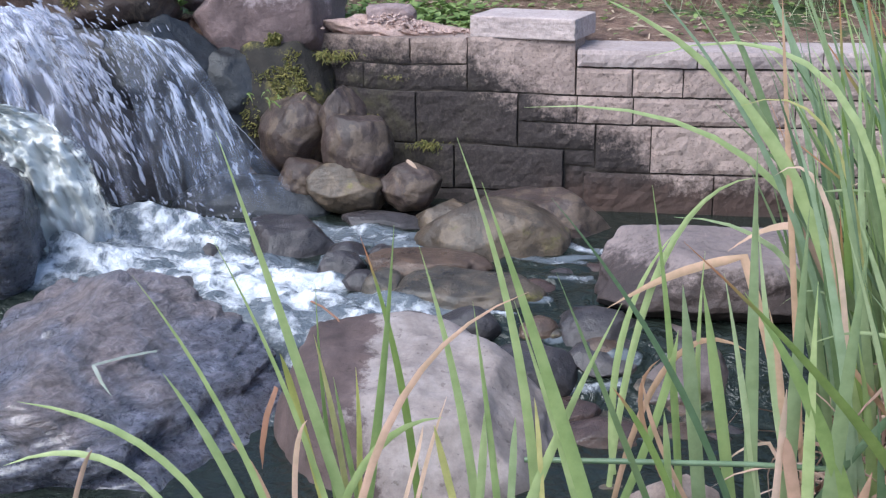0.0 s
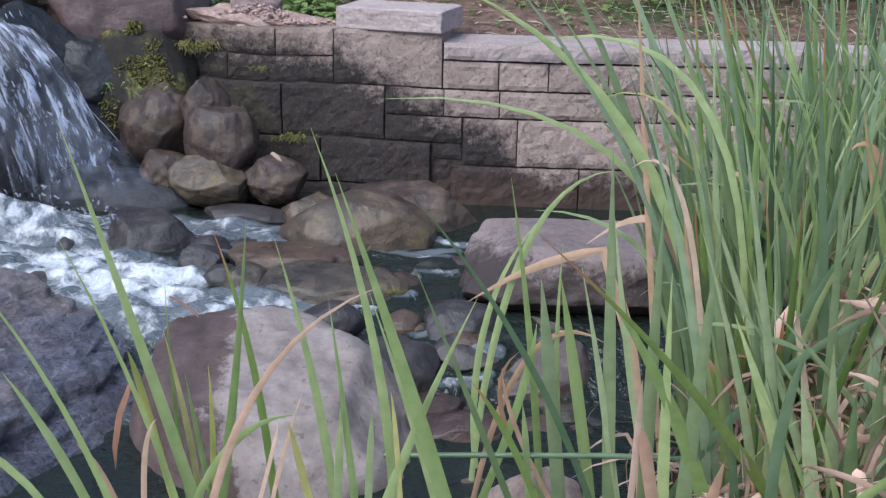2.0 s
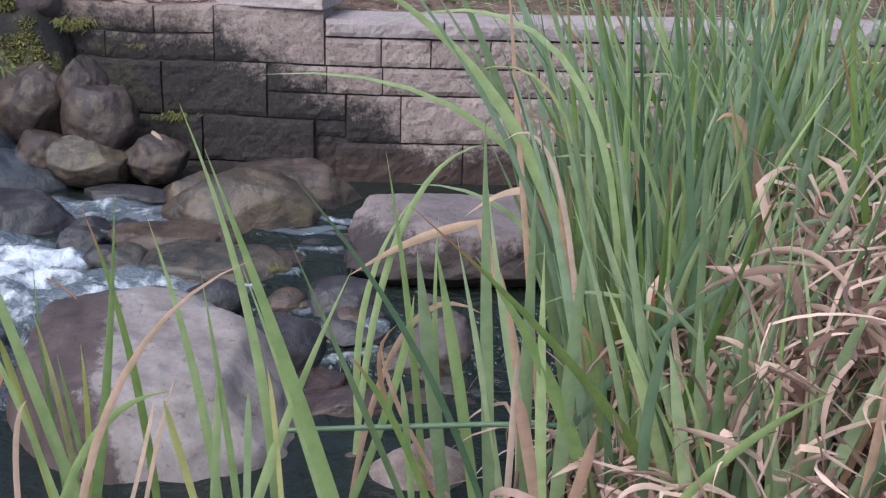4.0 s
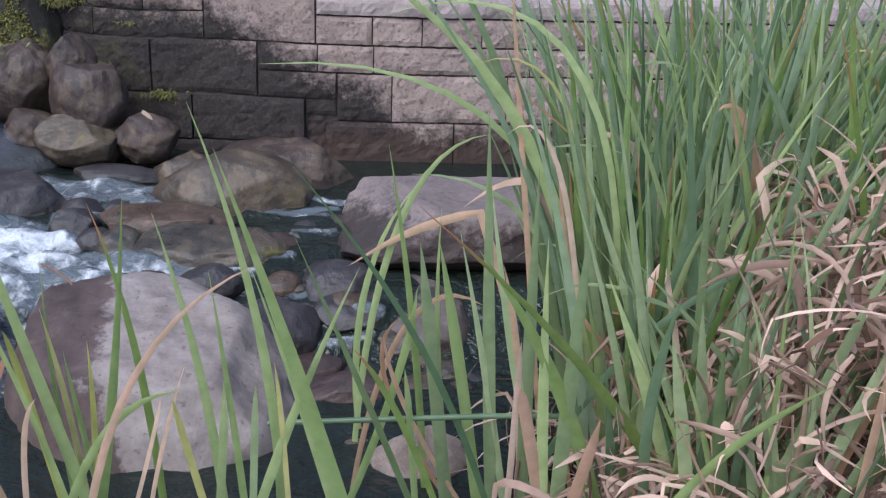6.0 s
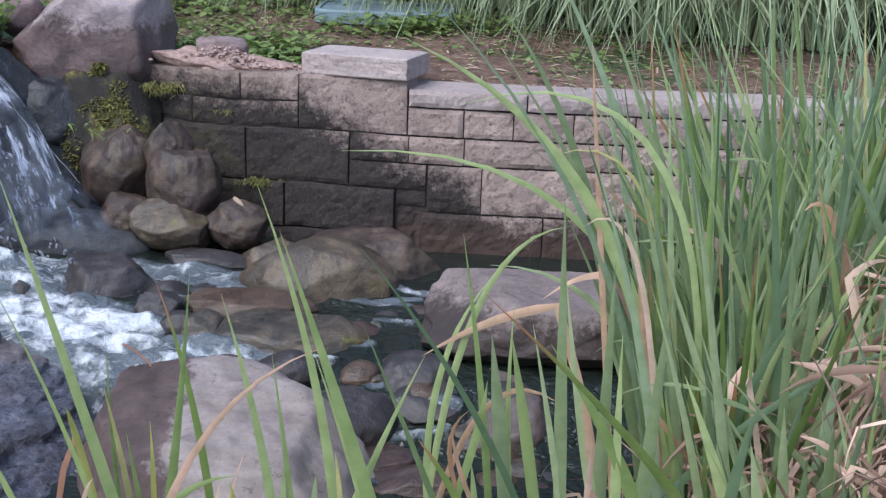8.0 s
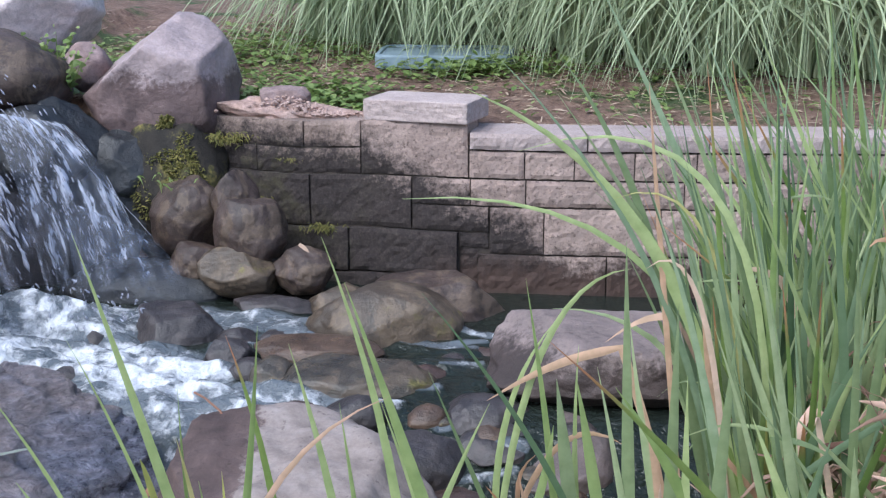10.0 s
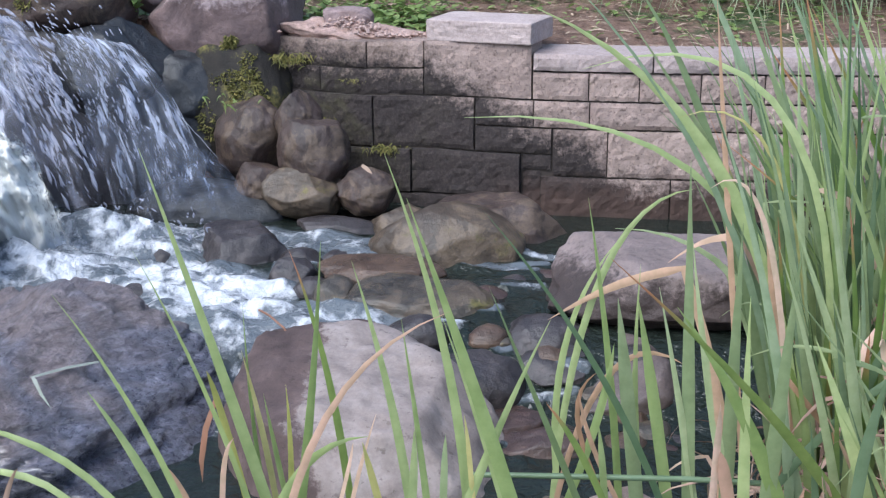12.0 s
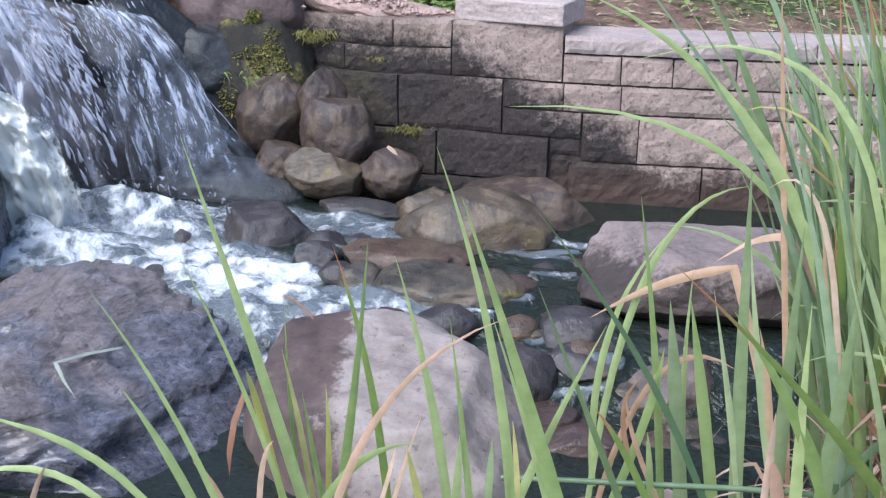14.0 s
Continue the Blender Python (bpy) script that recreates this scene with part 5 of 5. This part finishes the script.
def thicket():
    """The dense stand of cattails on the near bank: fans of leaves that lean and cross."""
    rng = random.Random(11)
    for i in range(140):
        px = 0.72 + 1.5 * rng.random() ** 0.95
        py = rng.uniform(2.45, 3.35) if px < 0.95 else rng.uniform(2.72, 3.4)
        inner = min(1.0, (px - 0.66) / 0.35)
        leaves = rng.randint(6, 9)
        sway = rng.gauss(0.08, 0.18)
        for k in range(leaves):
            x, y = px + rng.gauss(0, 0.03), py + rng.gauss(0, 0.03)
            high = rng.triangular(0.0, 0.95 + 0.27 * inner, 0.48 + 0.2 * inner)
            slope = 0.85 * (k / (leaves - 1) - 0.5) + sway + rng.gauss(0, 0.09)
            if rng.random() < 0.1:
                slope += rng.choice((-0.45, 0.45))
            if px < 0.9 and slope < 0:
                slope *= 0.55
            lean = slope * (high + 0.3)
            root = Vector((x, y, -0.3))
            tip = Vector((x + lean, y + rng.gauss(-0.03, 0.15), high))
            bend = root.lerp(tip, 0.5) + Vector((rng.gauss(0, 0.02) - 0.22 * lean, rng.gauss(0, 0.03), 0.04 * abs(lean)))
            kind = rng.choices(("mid", "thin", "yellow", "tipped", "dry", "green"), (44, 26, 3, 6, 5, 16))[0]
            wide = rng.triangular(0.014, 0.030, 0.021) if k % 4 else rng.uniform(0.006, 0.011)
            if px < 0.88:
                wide *= 0.85
            if kind == "dry":
                tip.z = min(tip.z, 0.3)
                bend.z = min(bend.z, 0.1)
                tip.x = max(0.6, tip.x + rng.gauss(0, 0.12))
                wide *= 0.6
            if rng.random() < 0.06:
                knee = root.lerp(tip, 0.75)
                end = knee + Vector((rng.choice((-1, 1)) * rng.uniform(0.08, 0.25), rng.gauss(0, 0.05), rng.uniform(-0.18, 0.04)))
                blade(root, knee, end, wide * 0.8, kind, True)
            else:
                blade(root, bend, tip, wide, kind)
    for i in range(80):
        y = rng.uniform(2.75, 3.4)
        x = 0.84 + 1.4 * rng.random() ** 1.1
        high = rng.uniform(0.6, 1.25) if x > 0.95 else rng.uniform(0.6, 1.1)
        lean = rng.gauss(0.05 if x > 0.9 else 0.03, 0.24) * (high + 0.3)
        root, tip = Vector((x, y, -0.3)), Vector((x + lean, y + rng.gauss(0, 0.12), high))
        blade(root, root.lerp(tip, 0.5) + Vector((rng.gauss(0, 0.03) - 0.25 * lean, 0, 0)), tip, rng.triangular(0.013, 0.030, 0.020), rng.choices(("mid", "thin", "green", "tipped"), (42, 28, 24, 6))[0])
    for i in range(120):
        x, y = 0.92 + 1.1 * rng.random() ** 1.2, rng.uniform(2.2, 2.7)
        high = rng.triangular(0.0, 0.85, 0.4)
        lean = rng.gauss(0.12, 0.3) * (high + 0.3)
        root, tip = Vector((x, y, -0.3)), Vector((x + lean, y + rng.gauss(0, 0.12), high))
        blade(root, root.lerp(tip, 0.5) + Vector((rng.gauss(0, 0.03) - 0.25 * lean, 0, 0)), tip, rng.triangular(0.008, 0.024, 0.015), rng.choices(("mid", "thin", "green", "tipped", "rust"), (40, 30, 18, 6, 6))[0])
    for i in range(80):
        x, y = 0.62 + 0.9 * rng.random(), rng.uniform(2.3, 2.75)
        high = rng.uniform(-0.1, 0.38)
        lean = rng.gauss(0.0, 0.35) * (high + 0.3)
        root, tip = Vector((x, y, -0.3)), Vector((x + lean, y + rng.gauss(0, 0.1), high))
        if rng.random() < 0.4:
            blade(root, tip, tip + Vector((rng.gauss(0, 0.1), rng.gauss(0, 0.05), -rng.uniform(0.02, 0.2))), rng.uniform(0.006, 0.014), rng.choice(("dry", "rust")), True)
        else:
            blade(root, root.lerp(tip, 0.5) + Vector((rng.gauss(0, 0.05), 0, 0)), tip, rng.uniform(0.006, 0.016), rng.choice(("dry", "rust")))
    # broad leaves in front that lean together and end at every height
    for i in range(75):
        x, y = 0.78 + 1.0 * rng.random(), rng.uniform(2.25, 2.6)
        high = rng.triangular(0.1, 0.95, 0.5) if x > 0.95 else rng.triangular(0.0, 0.7, 0.35)
        lean = rng.gauss(0.27 if x > 0.95 else 0.1, 0.16) * (high + 0.3)
        root, tip = Vector((x, y, -0.3)), Vector((x + lean, y + rng.gauss(0, 0.1), high))
        blade(root, root.lerp(tip, 0.5) + Vector((-0.16 * lean, 0, 0)), tip, rng.triangular(0.018, 0.032, 0.025), rng.choices(("mid", "thin", "green", "tipped"), (46, 30, 18, 6))[0], taper=0.55)
    # dry stalks that stand among the green ones
    for i in range(60):
        x, y = 0.85 + 1.3 * rng.random(), rng.uniform(2.35, 3.0)
        high = rng.uniform(0.15, 0.62)
        lean = rng.gauss(0.1, 0.3) * (high + 0.3)
        root, tip = Vector((x, y, -0.3)), Vector((x + lean, y, high))
        end = tip + Vector((rng.gauss(0, 0.12), rng.gauss(0, 0.05), -rng.uniform(-0.05, 0.2)))
        blade(root, tip, end, rng.uniform(0.009, 0.022), "dry", True)
    for i in range(45):
        x, y = rng.uniform(0.95, 1.35), rng.uniform(2.9, 3.4)
        high = rng.uniform(0.75, 1.22)
        lean = rng.gauss(0.0, 0.2) * (high + 0.3)
        root, tip = Vector((x, y, -0.3)), Vector((x + lean, y + rng.gauss(0, 0.1), high))
        blade(root, root.lerp(tip, 0.5) + Vector((rng.gauss(0, 0.03) - 0.2 * lean, 0, 0)), tip, rng.triangular(0.016, 0.030, 0.023), rng.choices(("mid", "thin", "green"), (44, 30, 26))[0])
    for i in range(45):
        x, y = rng.uniform(0.72, 1.05), rng.uniform(2.6, 3.3)
        high = rng.uniform(0.5, 1.05)
        lean = rng.gauss(0.0, 0.17) * (high + 0.3)
        root, tip = Vector((x, y, -0.3)), Vector((x + lean, y + rng.gauss(0, 0.1), high))
        blade(root, root.lerp(tip, 0.5) + Vector((rng.gauss(0, 0.03) - 0.2 * lean, 0, 0)), tip, rng.triangular(0.013, 0.028, 0.02), rng.choices(("mid", "thin", "green", "tipped"), (42, 28, 24, 6))[0])


def dead_tangle():
    """Long curling dead leaves heaped round the feet of the cattails."""
    rng = random.Random(17)
    verts, faces = [], []
    for i in range(3000):
        x = 0.62 + 1.65 * rng.random() ** 0.8
        y = rng.uniform(2.2, 2.9)
        heap = 0.30 + 0.42 * float(smooth_step(0.72, 1.15, x))
        p = Vector((x, y, -0.26 + heap * rng.random() ** 0.8 + max(0.0, x - 1.0) * 0.15))
        turn, rise = rng.uniform(0, 2 * math.pi), rng.gauss(0.25, 0.6)
        curl, sink = rng.gauss(0, 0.28), rng.uniform(0.03, 0.26)
        step = rng.uniform(0.09, 0.40) / 7
        pts = []
        kink = rng.randint(2, 9)
        for k in range(8):
            if k == kink:
                rise -= rng.uniform(0.4, 1.6)
                turn += rng.gauss(0, 0.8)
            pts.append(Vector((p.x, p.y, max(p.z, -0.28))))
            p = p + Vector((math.cos(turn) * math.cos(rise), 0.6 * math.sin(turn) * math.cos(rise), math.sin(rise))) * step
            turn += curl
            rise -= sink
        v, f, _a = ribbon(pts, rng.triangular(0.004, 0.021, 0.009), i, twist=1.6, taper=0.55, cup=0.35)
        k = len(verts)
        verts += v
        faces += [tuple(q + k for q in face) for face in f]
    tagged(new("leaf_litter", mesh_from("leaf_litter", verts, faces, LITTER)), "tangle of curled dead tan cattail leaves on mud", "leaf litter", kind="stuff")


dead_tangle()

thicket()


def scatter_leaves(name, label, centre, spread, count, mat, size, seed, lift=0.05):
    rng = random.Random(seed)
    verts, faces = [], []
    for i in range(count):
        x, y = rng.gauss(centre[0], spread[0]), rng.gauss(centre[1], spread[1])
        if y < wall_line(x) + 0.13:
            y = wall_line(x) + 0.13 + rng.random() * 0.2
        z = bank_height(x, y) + rng.uniform(0.0, lift) + (centre[2] if len(centre) > 2 else 0)
        a, up = rng.uniform(0, 2 * math.pi), rng.uniform(-0.1, 0.9)
        way = Vector((math.cos(a) * math.cos(up), math.sin(a) * math.cos(up), math.sin(up)))
        ln = size * rng.uniform(0.5, 1.2)
        p = Vector((x, y, z))
        pts = [p + way * ln * s + Vector((0, 0, -0.35 * ln * s * s)) for s in (0, 0.35, 0.7, 1)]
        side = way.cross(Vector((0, 0, 1))).normalized()
        k = len(verts)
        for q, w in zip(pts, (0.08, 0.34, 0.27, 0.02)):
            verts += [q - side * ln * w, q + Vector((0, 0, -0.06 * ln)), q + side * ln * w]
        for r in range(3):
            m = k + 3 * r
            faces += [(m, m + 1, m + 4, m + 3), (m + 1, m + 2, m + 5, m + 4)]
    tagged(new(name, mesh_from(name, verts, faces, mat)), label, "weeds", kind="stuff")


scatter_leaves("weeds", "low leafy green weeds on the bank behind the wall", (-0.72, 5.25), (0.20, 0.13), 850, WEED, 0.045, 1)
scatter_leaves("weeds", "low leafy green weeds on the bank behind the wall", (-0.35, 5.05), (0.10, 0.10), 320, WEED, 0.045, 2)
scatter_leaves("weeds", "sparse leafy green weeds on bare earth", (-0.6, 5.9), (0.5, 0.35), 350, WEED, 0.034, 3, 0.03)
scatter_leaves("weeds", "sparse leafy green weeds on bare earth", (0.9, 5.4), (0.6, 0.3), 400, WEED, 0.04, 4, 0.03)
scatter_leaves("weeds", "low leafy green weeds along the top of the wall", (-0.80, 5.05), (0.16, 0.10), 380, WEED, 0.045, 6)
scatter_leaves("weeds", "patch of low green weeds near the lid", (0.10, 5.75), (0.26, 0.12), 220, WEED, 0.036, 7)
scatter_leaves("weeds", "patch of low green weeds on the bank", (-0.85, 6.2), (0.35, 0.2), 450, WEED, 0.042, 8)
scatter_leaves("weeds", "patch of low green weeds on the bank", (1.1, 5.9), (0.5, 0.2), 450, WEED, 0.042, 9)
scatter_leaves("weeds", "grassy green weeds behind the boulders", (-1.60, 6.1), (0.30, 0.35), 1500, WEED, 0.05, 10)
scatter_leaves("weeds", "patch of low green weeds on reddish earth", (-0.95, 5.75), (0.28, 0.16), 220, WEED, 0.036, 11, 0.03)
scatter_leaves("weeds", "thin green weeds on reddish earth", (-1.0, 6.7), (0.5, 0.3), 900, WEED, 0.045, 12, 0.05)
scatter_leaves("weeds", "patch of green weeds in front of the lid", (-0.05, 5.72), (0.20, 0.07), 380, WEED, 0.05, 13, 0.07)


def leafy_plant(at, stems, high, seed):
    """A small weed: bent stems with toothed leaves in pairs."""
    rng = random.Random(seed)
    root = new("weed_plant")
    root.location = at
    bpy.context.view_layer.update()
    for k in range(stems):
        lean = Vector((rng.gauss(0, 0.5), rng.gauss(-0.25, 0.25), 1)).normalized()
        tall = high * rng.uniform(0.5, 1.0)
        path = [Vector(at) + lean * tall * q + Vector((rng.gauss(0, 0.004), -0.05 * tall * q * q, 0)) for q in (0, 0.25, 0.5, 0.75, 1)]
        verts, faces, _a = ribbon(path, 0.005, k, taper=0.7)
        for q in range(9):
            s_ = 0.25 + 0.75 * q / 8
            p = Vector(at) + lean * tall * s_ + Vector((0, -0.05 * tall * s_ * s_, 0))
            a = rng.uniform(0, 2 * math.pi)
            way = Vector((math.cos(a), math.sin(a) - 0.3, rng.uniform(-0.1, 0.7))).normalized()
            ln = rng.uniform(0.025, 0.055) * (1.1 - 0.4 * s_)
            v, f, _a = ribbon([p + way * ln * r + Vector((0, 0, -0.3 * ln * r * r)) for r in (0, 0.25, 0.5, 0.75, 1)], ln * 0.6, q, taper=0.35, twist=0.6)
            n = len(verts)
            verts += v
            faces += [tuple(w + n for w in face) for face in f]
        child("stem", mesh_from("stem", verts, faces, WEED), root)
    tagged(root, "leafy green weed growing between boulders above the fall", "weed")


leafy_plant((-1.60, 4.86, 0.66), 9, 0.30, 1)
leafy_plant((-1.68, 4.95, 0.74), 6, 0.26, 2)


def crumbs():
    """Loose crumbs of pink mortar along the top of the wall."""
    rng = random.Random(9)
    verts, faces = [], []
    for _ in range(420):
        x = rng.gauss(-0.68, 0.13)
        p = Vector((x, wall_line(x) + 0.12 + rng.gauss(0, 0.05), 0.628 + 0.06 * math.exp(-((x + 0.73) / 0.12) ** 2) * rng.random()))
        r = rng.uniform(0.003, 0.012)
        k = len(verts)
        verts += [p + Vector(d) * r * rng.uniform(0.6, 1.3) for d in ((1, 0, 0), (-1, 0, 0), (0, 1, 0), (0, -1, 0), (0, 0, 0.9), (0, 0, -0.9))]
        faces += [(k + a, k + b, k + c) for a, b, c in ((0, 2, 4), (2, 1, 4), (1, 3, 4), (3, 0, 4), (2, 0, 5), (1, 2, 5), (3, 1, 5), (0, 3, 5))]
    tagged(new("rubble_crumbs", mesh_from("rubble_crumbs", verts, faces, RUBBLE, False)), "loose pink mortar crumbs on top of the wall", "rubble", kind="stuff")


crumbs()


def mulch():
    rng = random.Random(21)
    verts, faces = [], []
    for i in range(5200):
        x, y = rng.uniform(-2.6, 2.4), rng.uniform(4.75, 7.4)
        y = max(y, wall_line(x) + 0.2)
        z = bank_height(x, y) + 0.006
        a, ln, w = rng.uniform(0, math.pi), rng.uniform(0.006, 0.04) * (1 if i % 3 else 0.4), rng.uniform(0.0015, 0.0045)
        d = Vector((math.cos(a), math.sin(a), rng.gauss(0, 0.15))) * ln
        s = Vector((-math.sin(a), math.cos(a), 0)) * w
        p = Vector((x, y, z))
        k = len(verts)
        verts += [p - d - s, p - d + s, p + d + s, p + d - s, p + Vector((0, 0, w))]
        faces += [(k, k + 3, k + 4), (k + 3, k + 2, k + 4), (k + 2, k + 1, k + 4), (k + 1, k, k + 4)]
    tagged(new("mulch", mesh_from("mulch", verts, faces, MULCH)), "scattered straw and dry stalks on reddish earth", "mulch", kind="stuff")


mulch()


def grass_clump(at, high, count, seed, droop=1.0):
    """A fountain of drooping grass, grown in tufts round one root."""
    rng = random.Random(seed)
    root = new("grass_clump")
    root.location = (at[0], at[1], bank_height(at[0], at[1]))
    bpy.context.view_layer.update()
    tufts = 6
    for t in range(tufts):
        verts, faces = [], []
        for i in range(count // tufts):
            a = 2 * math.pi * (t + rng.random()) / tufts
            r = rng.uniform(0, 0.12)
            p0 = Vector((math.cos(a) * r, math.sin(a) * r, 0))
            out = Vector((math.cos(a), math.sin(a), 0)) * rng.uniform(0.15, 0.66)
            h = high * rng.uniform(0.6, 1.05)
            p1 = p0 + out * 0.35 + Vector((0, 0, h))
            p2 = p0 + out * 1.35 + Vector((0, 0, h * rng.uniform(-0.25, 0.65) * droop))
            pts = [p0 * (1 - s) ** 2 + p1 * 2 * s * (1 - s) + p2 * s * s for s in (k / 8 for k in range(9))]
            v, f, _a = ribbon([q + root.location for q in pts], rng.uniform(0.008, 0.019), i, twist=0.9, taper=0.4)
            k = len(verts)
            verts += v
            faces += [tuple(q + k for q in face) for face in f]
        child("tuft", mesh_from("tuft", verts, faces, TUFT), root)
    tagged(root, "tall clump of drooping grey-green ornamental grass on the bank", "grass", "grass clumps behind the wall")


for k, (gx, gy) in enumerate(((-0.85, 6.75), (-0.45, 6.6), (-0.1, 6.7), (0.25, 6.5), (0.6, 6.4), (0.95, 6.5), (1.35, 6.3), (1.8, 6.5), (0.1, 7.2), (0.8, 7.2), (-0.5, 7.3), (1.6, 7.2), (2.3, 6.4), (2.8, 6.8), (-1.0, 7.6), (-0.65, 6.62), (-0.28, 6.55), (0.08, 6.5), (0.43, 6.45), (0.78, 6.4), (1.15, 6.35), (1.55, 6.35), (2.05, 6.4), (0.45, 6.12), (0.75, 6.0), (1.05, 5.9), (1.4, 5.85), (1.75, 5.85), (2.2, 5.9))):
    grass_clump((gx, gy - 0.12), 1.0, 330, 100 + k)


# ---- small things ----
def sprig(name, label, category, path, width, mat, seed):
    pts = [Vector(p) for p in path]
    fine = []
    for a, b in zip(pts, pts[1:]):
        fine += [a.lerp(b, k / 5) for k in range(5)]
    tagged(new(name, blade_mesh(name, fine + [pts[-1]], width, mat, seed, face=Vector((0, -0.6, 0.8)))), label, category)


def stick(name, label, path, radius, mat):
    cu = bpy.data.curves.new(name, "CURVE")
    cu.dimensions = "3D"
    cu.bevel_depth = radius
    cu.bevel_resolution = 2
    sp = cu.splines.new("POLY")
    sp.points.add(len(path) - 1)
    for q, p in zip(sp.points, path):
        q.co = (*p, 1)
    cu.materials.append(mat)
    tmp = bpy.data.objects.new(name, cu)
    me = bpy.data.meshes.new_from_object(tmp)
    bpy.data.objects.remove(tmp)
    ob = new(name, me)
    tagged(ob, label, "stick")


sprig("fallen_leaf", "pale bent dead leaf lying on the dark wet boulder", "leaf", ((-0.973, 2.96, 0.045), (-1.03, 2.90, 0.051), (-1.081, 2.82, 0.058), (-1.051, 2.795, 0.024), (-1.007, 2.755, 0.004)), 0.010, PALELEAF, 71)
stick("stick", "thin brown stick caught in the rapids", ((-0.67, 3.36, 0.05), (-0.62, 3.29, 0.062), (-0.56, 3.22, 0.055), (-0.525, 3.18, 0.02)), 0.003, REDLEAF)
stick("stick", "long green reed stem lying across the water", ((0.02, 2.42, 0.08), (0.22, 2.40, 0.10), (0.46, 2.40, 0.11), (0.62, 2.42, 0.10)), 0.006, DEEP)
sprig("fallen_leaf", "small pale leaf stuck on the wall foot stones", "leaf", ((-0.57, 4.33, 0.235), (-0.55, 4.32, 0.225), (-0.53, 4.31, 0.21)), 0.014, MULCH, 72)


def tuft(at, label, count, size, mat, seed, flat=0.5):
    rng = random.Random(seed)
    verts, faces = [], []
    for i in range(count * 3):
        a = rng.uniform(0, 2 * math.pi)
        p0 = Vector((rng.gauss(0, size * 0.9), rng.gauss(0, size * 0.2), rng.gauss(0, size * 0.2)))
        out = Vector((math.cos(a), math.sin(a) * 0.6 - 0.5, rng.uniform(-flat, 0.8))) * size * rng.uniform(0.2, 0.6)
        pts = [p0 + out * k + Vector((0, 0, -0.4 * size * k * k)) for k in (0, 0.35, 0.7, 1)]
        v, f, _a = ribbon(pts, size * 0.10, i, twist=1.0, taper=0.3)
        n = len(verts)
        verts += v
        faces += [tuple(q + n for q in face) for face in f]
    ob = new("moss_tuft", mesh_from("moss_tuft", verts, faces, mat))
    ob.location = at
    tagged(ob, label, "moss", "tufts on wall and rocks", kind="stuff")


tuft((-0.95, 4.83, 0.53), "yellow-green moss tuft growing from a wall joint", 60, 0.05, MOSSLEAF, 1)
tuft((-0.82, 4.78, 0.30), "small moss tuft on the dark wall", 30, 0.03, MOSSLEAF, 2)
tuft((-0.69, 4.75, 0.46), "small moss tuft on the dark wall", 16, 0.025, MOSSLEAF, 3)
tuft((-1.10, 4.63, 0.40), "small grass tuft beside the mossy boulder", 5, 0.08, WEED, 4)
tuft((-0.55, 4.70, 0.21), "green moss on a ledge low on the wall", 60, 0.04, MOSSLEAF, 5)
def moss_on(rock, centre, radius, count, seed):
    """Short moss leaves rooted all over one patch of a rock's skin."""
    rng = random.Random(seed)
    verts, faces = [], []
    middle = Vector(centre)
    near = []
    for f in rock.data.polygons:
        at = rock.location + f.center
        gap = (at - middle).length / radius
        if gap < 1 and f.normal.y < 0.35 and f.normal.z > -0.35 and noise.noise(at * 14) + 0.45 > gap:
            near.append((at, f.normal.copy()))
    for i in range(count if near else 0):
        at, up = near[rng.randrange(len(near))]
        way = (up + Vector((rng.gauss(0, 0.6), rng.gauss(0, 0.6), rng.gauss(0.2, 0.5)))).normalized()
        long_ = rng.uniform(0.006, 0.02)
        root = at + Vector((rng.gauss(0, 0.006), rng.gauss(0, 0.004), rng.gauss(0, 0.006))) - up * 0.004
        pts = [root + way * long_ * k + Vector((0, 0, -0.4 * long_ * k * k)) for k in (0, 0.5, 1)]
        v, f, _a = ribbon(pts, rng.uniform(0.005, 0.011), i, twist=1.0, taper=0.3)
        n = len(verts)
        verts += [q - middle for q in v]
        faces += [tuple(q + n for q in face) for face in f]
    ob = new("moss_patch", mesh_from("moss_patch", verts, faces, MOSSLEAF))
    ob.location = centre
    tagged(ob, "yellow-green moss clinging to a dark damp boulder", "moss", "tufts on wall and rocks", kind="stuff")


moss_on(bank_boulder, (-1.24, 4.74, 0.55), 0.12, 1800, 81)
moss_on(mossy_boulder, (-1.12, 4.68, 0.45), 0.17, 1800, 82)
moss_on(mossy_boulder, (-1.22, 4.68, 0.30), 0.12, 250, 83)
moss_on(dark_boulder, (-1.84, 4.60, 0.80), 0.13, 350, 85)
sprig("fallen_leaf", "reddish brown wet dead leaf hanging on the boulder", "leaf", ((-0.565, 2.66, 0.10), (-0.59, 2.65, 0.03), (-0.605, 2.65, -0.05), (-0.61, 2.66, -0.11)), 0.016, REDLEAF, 75)
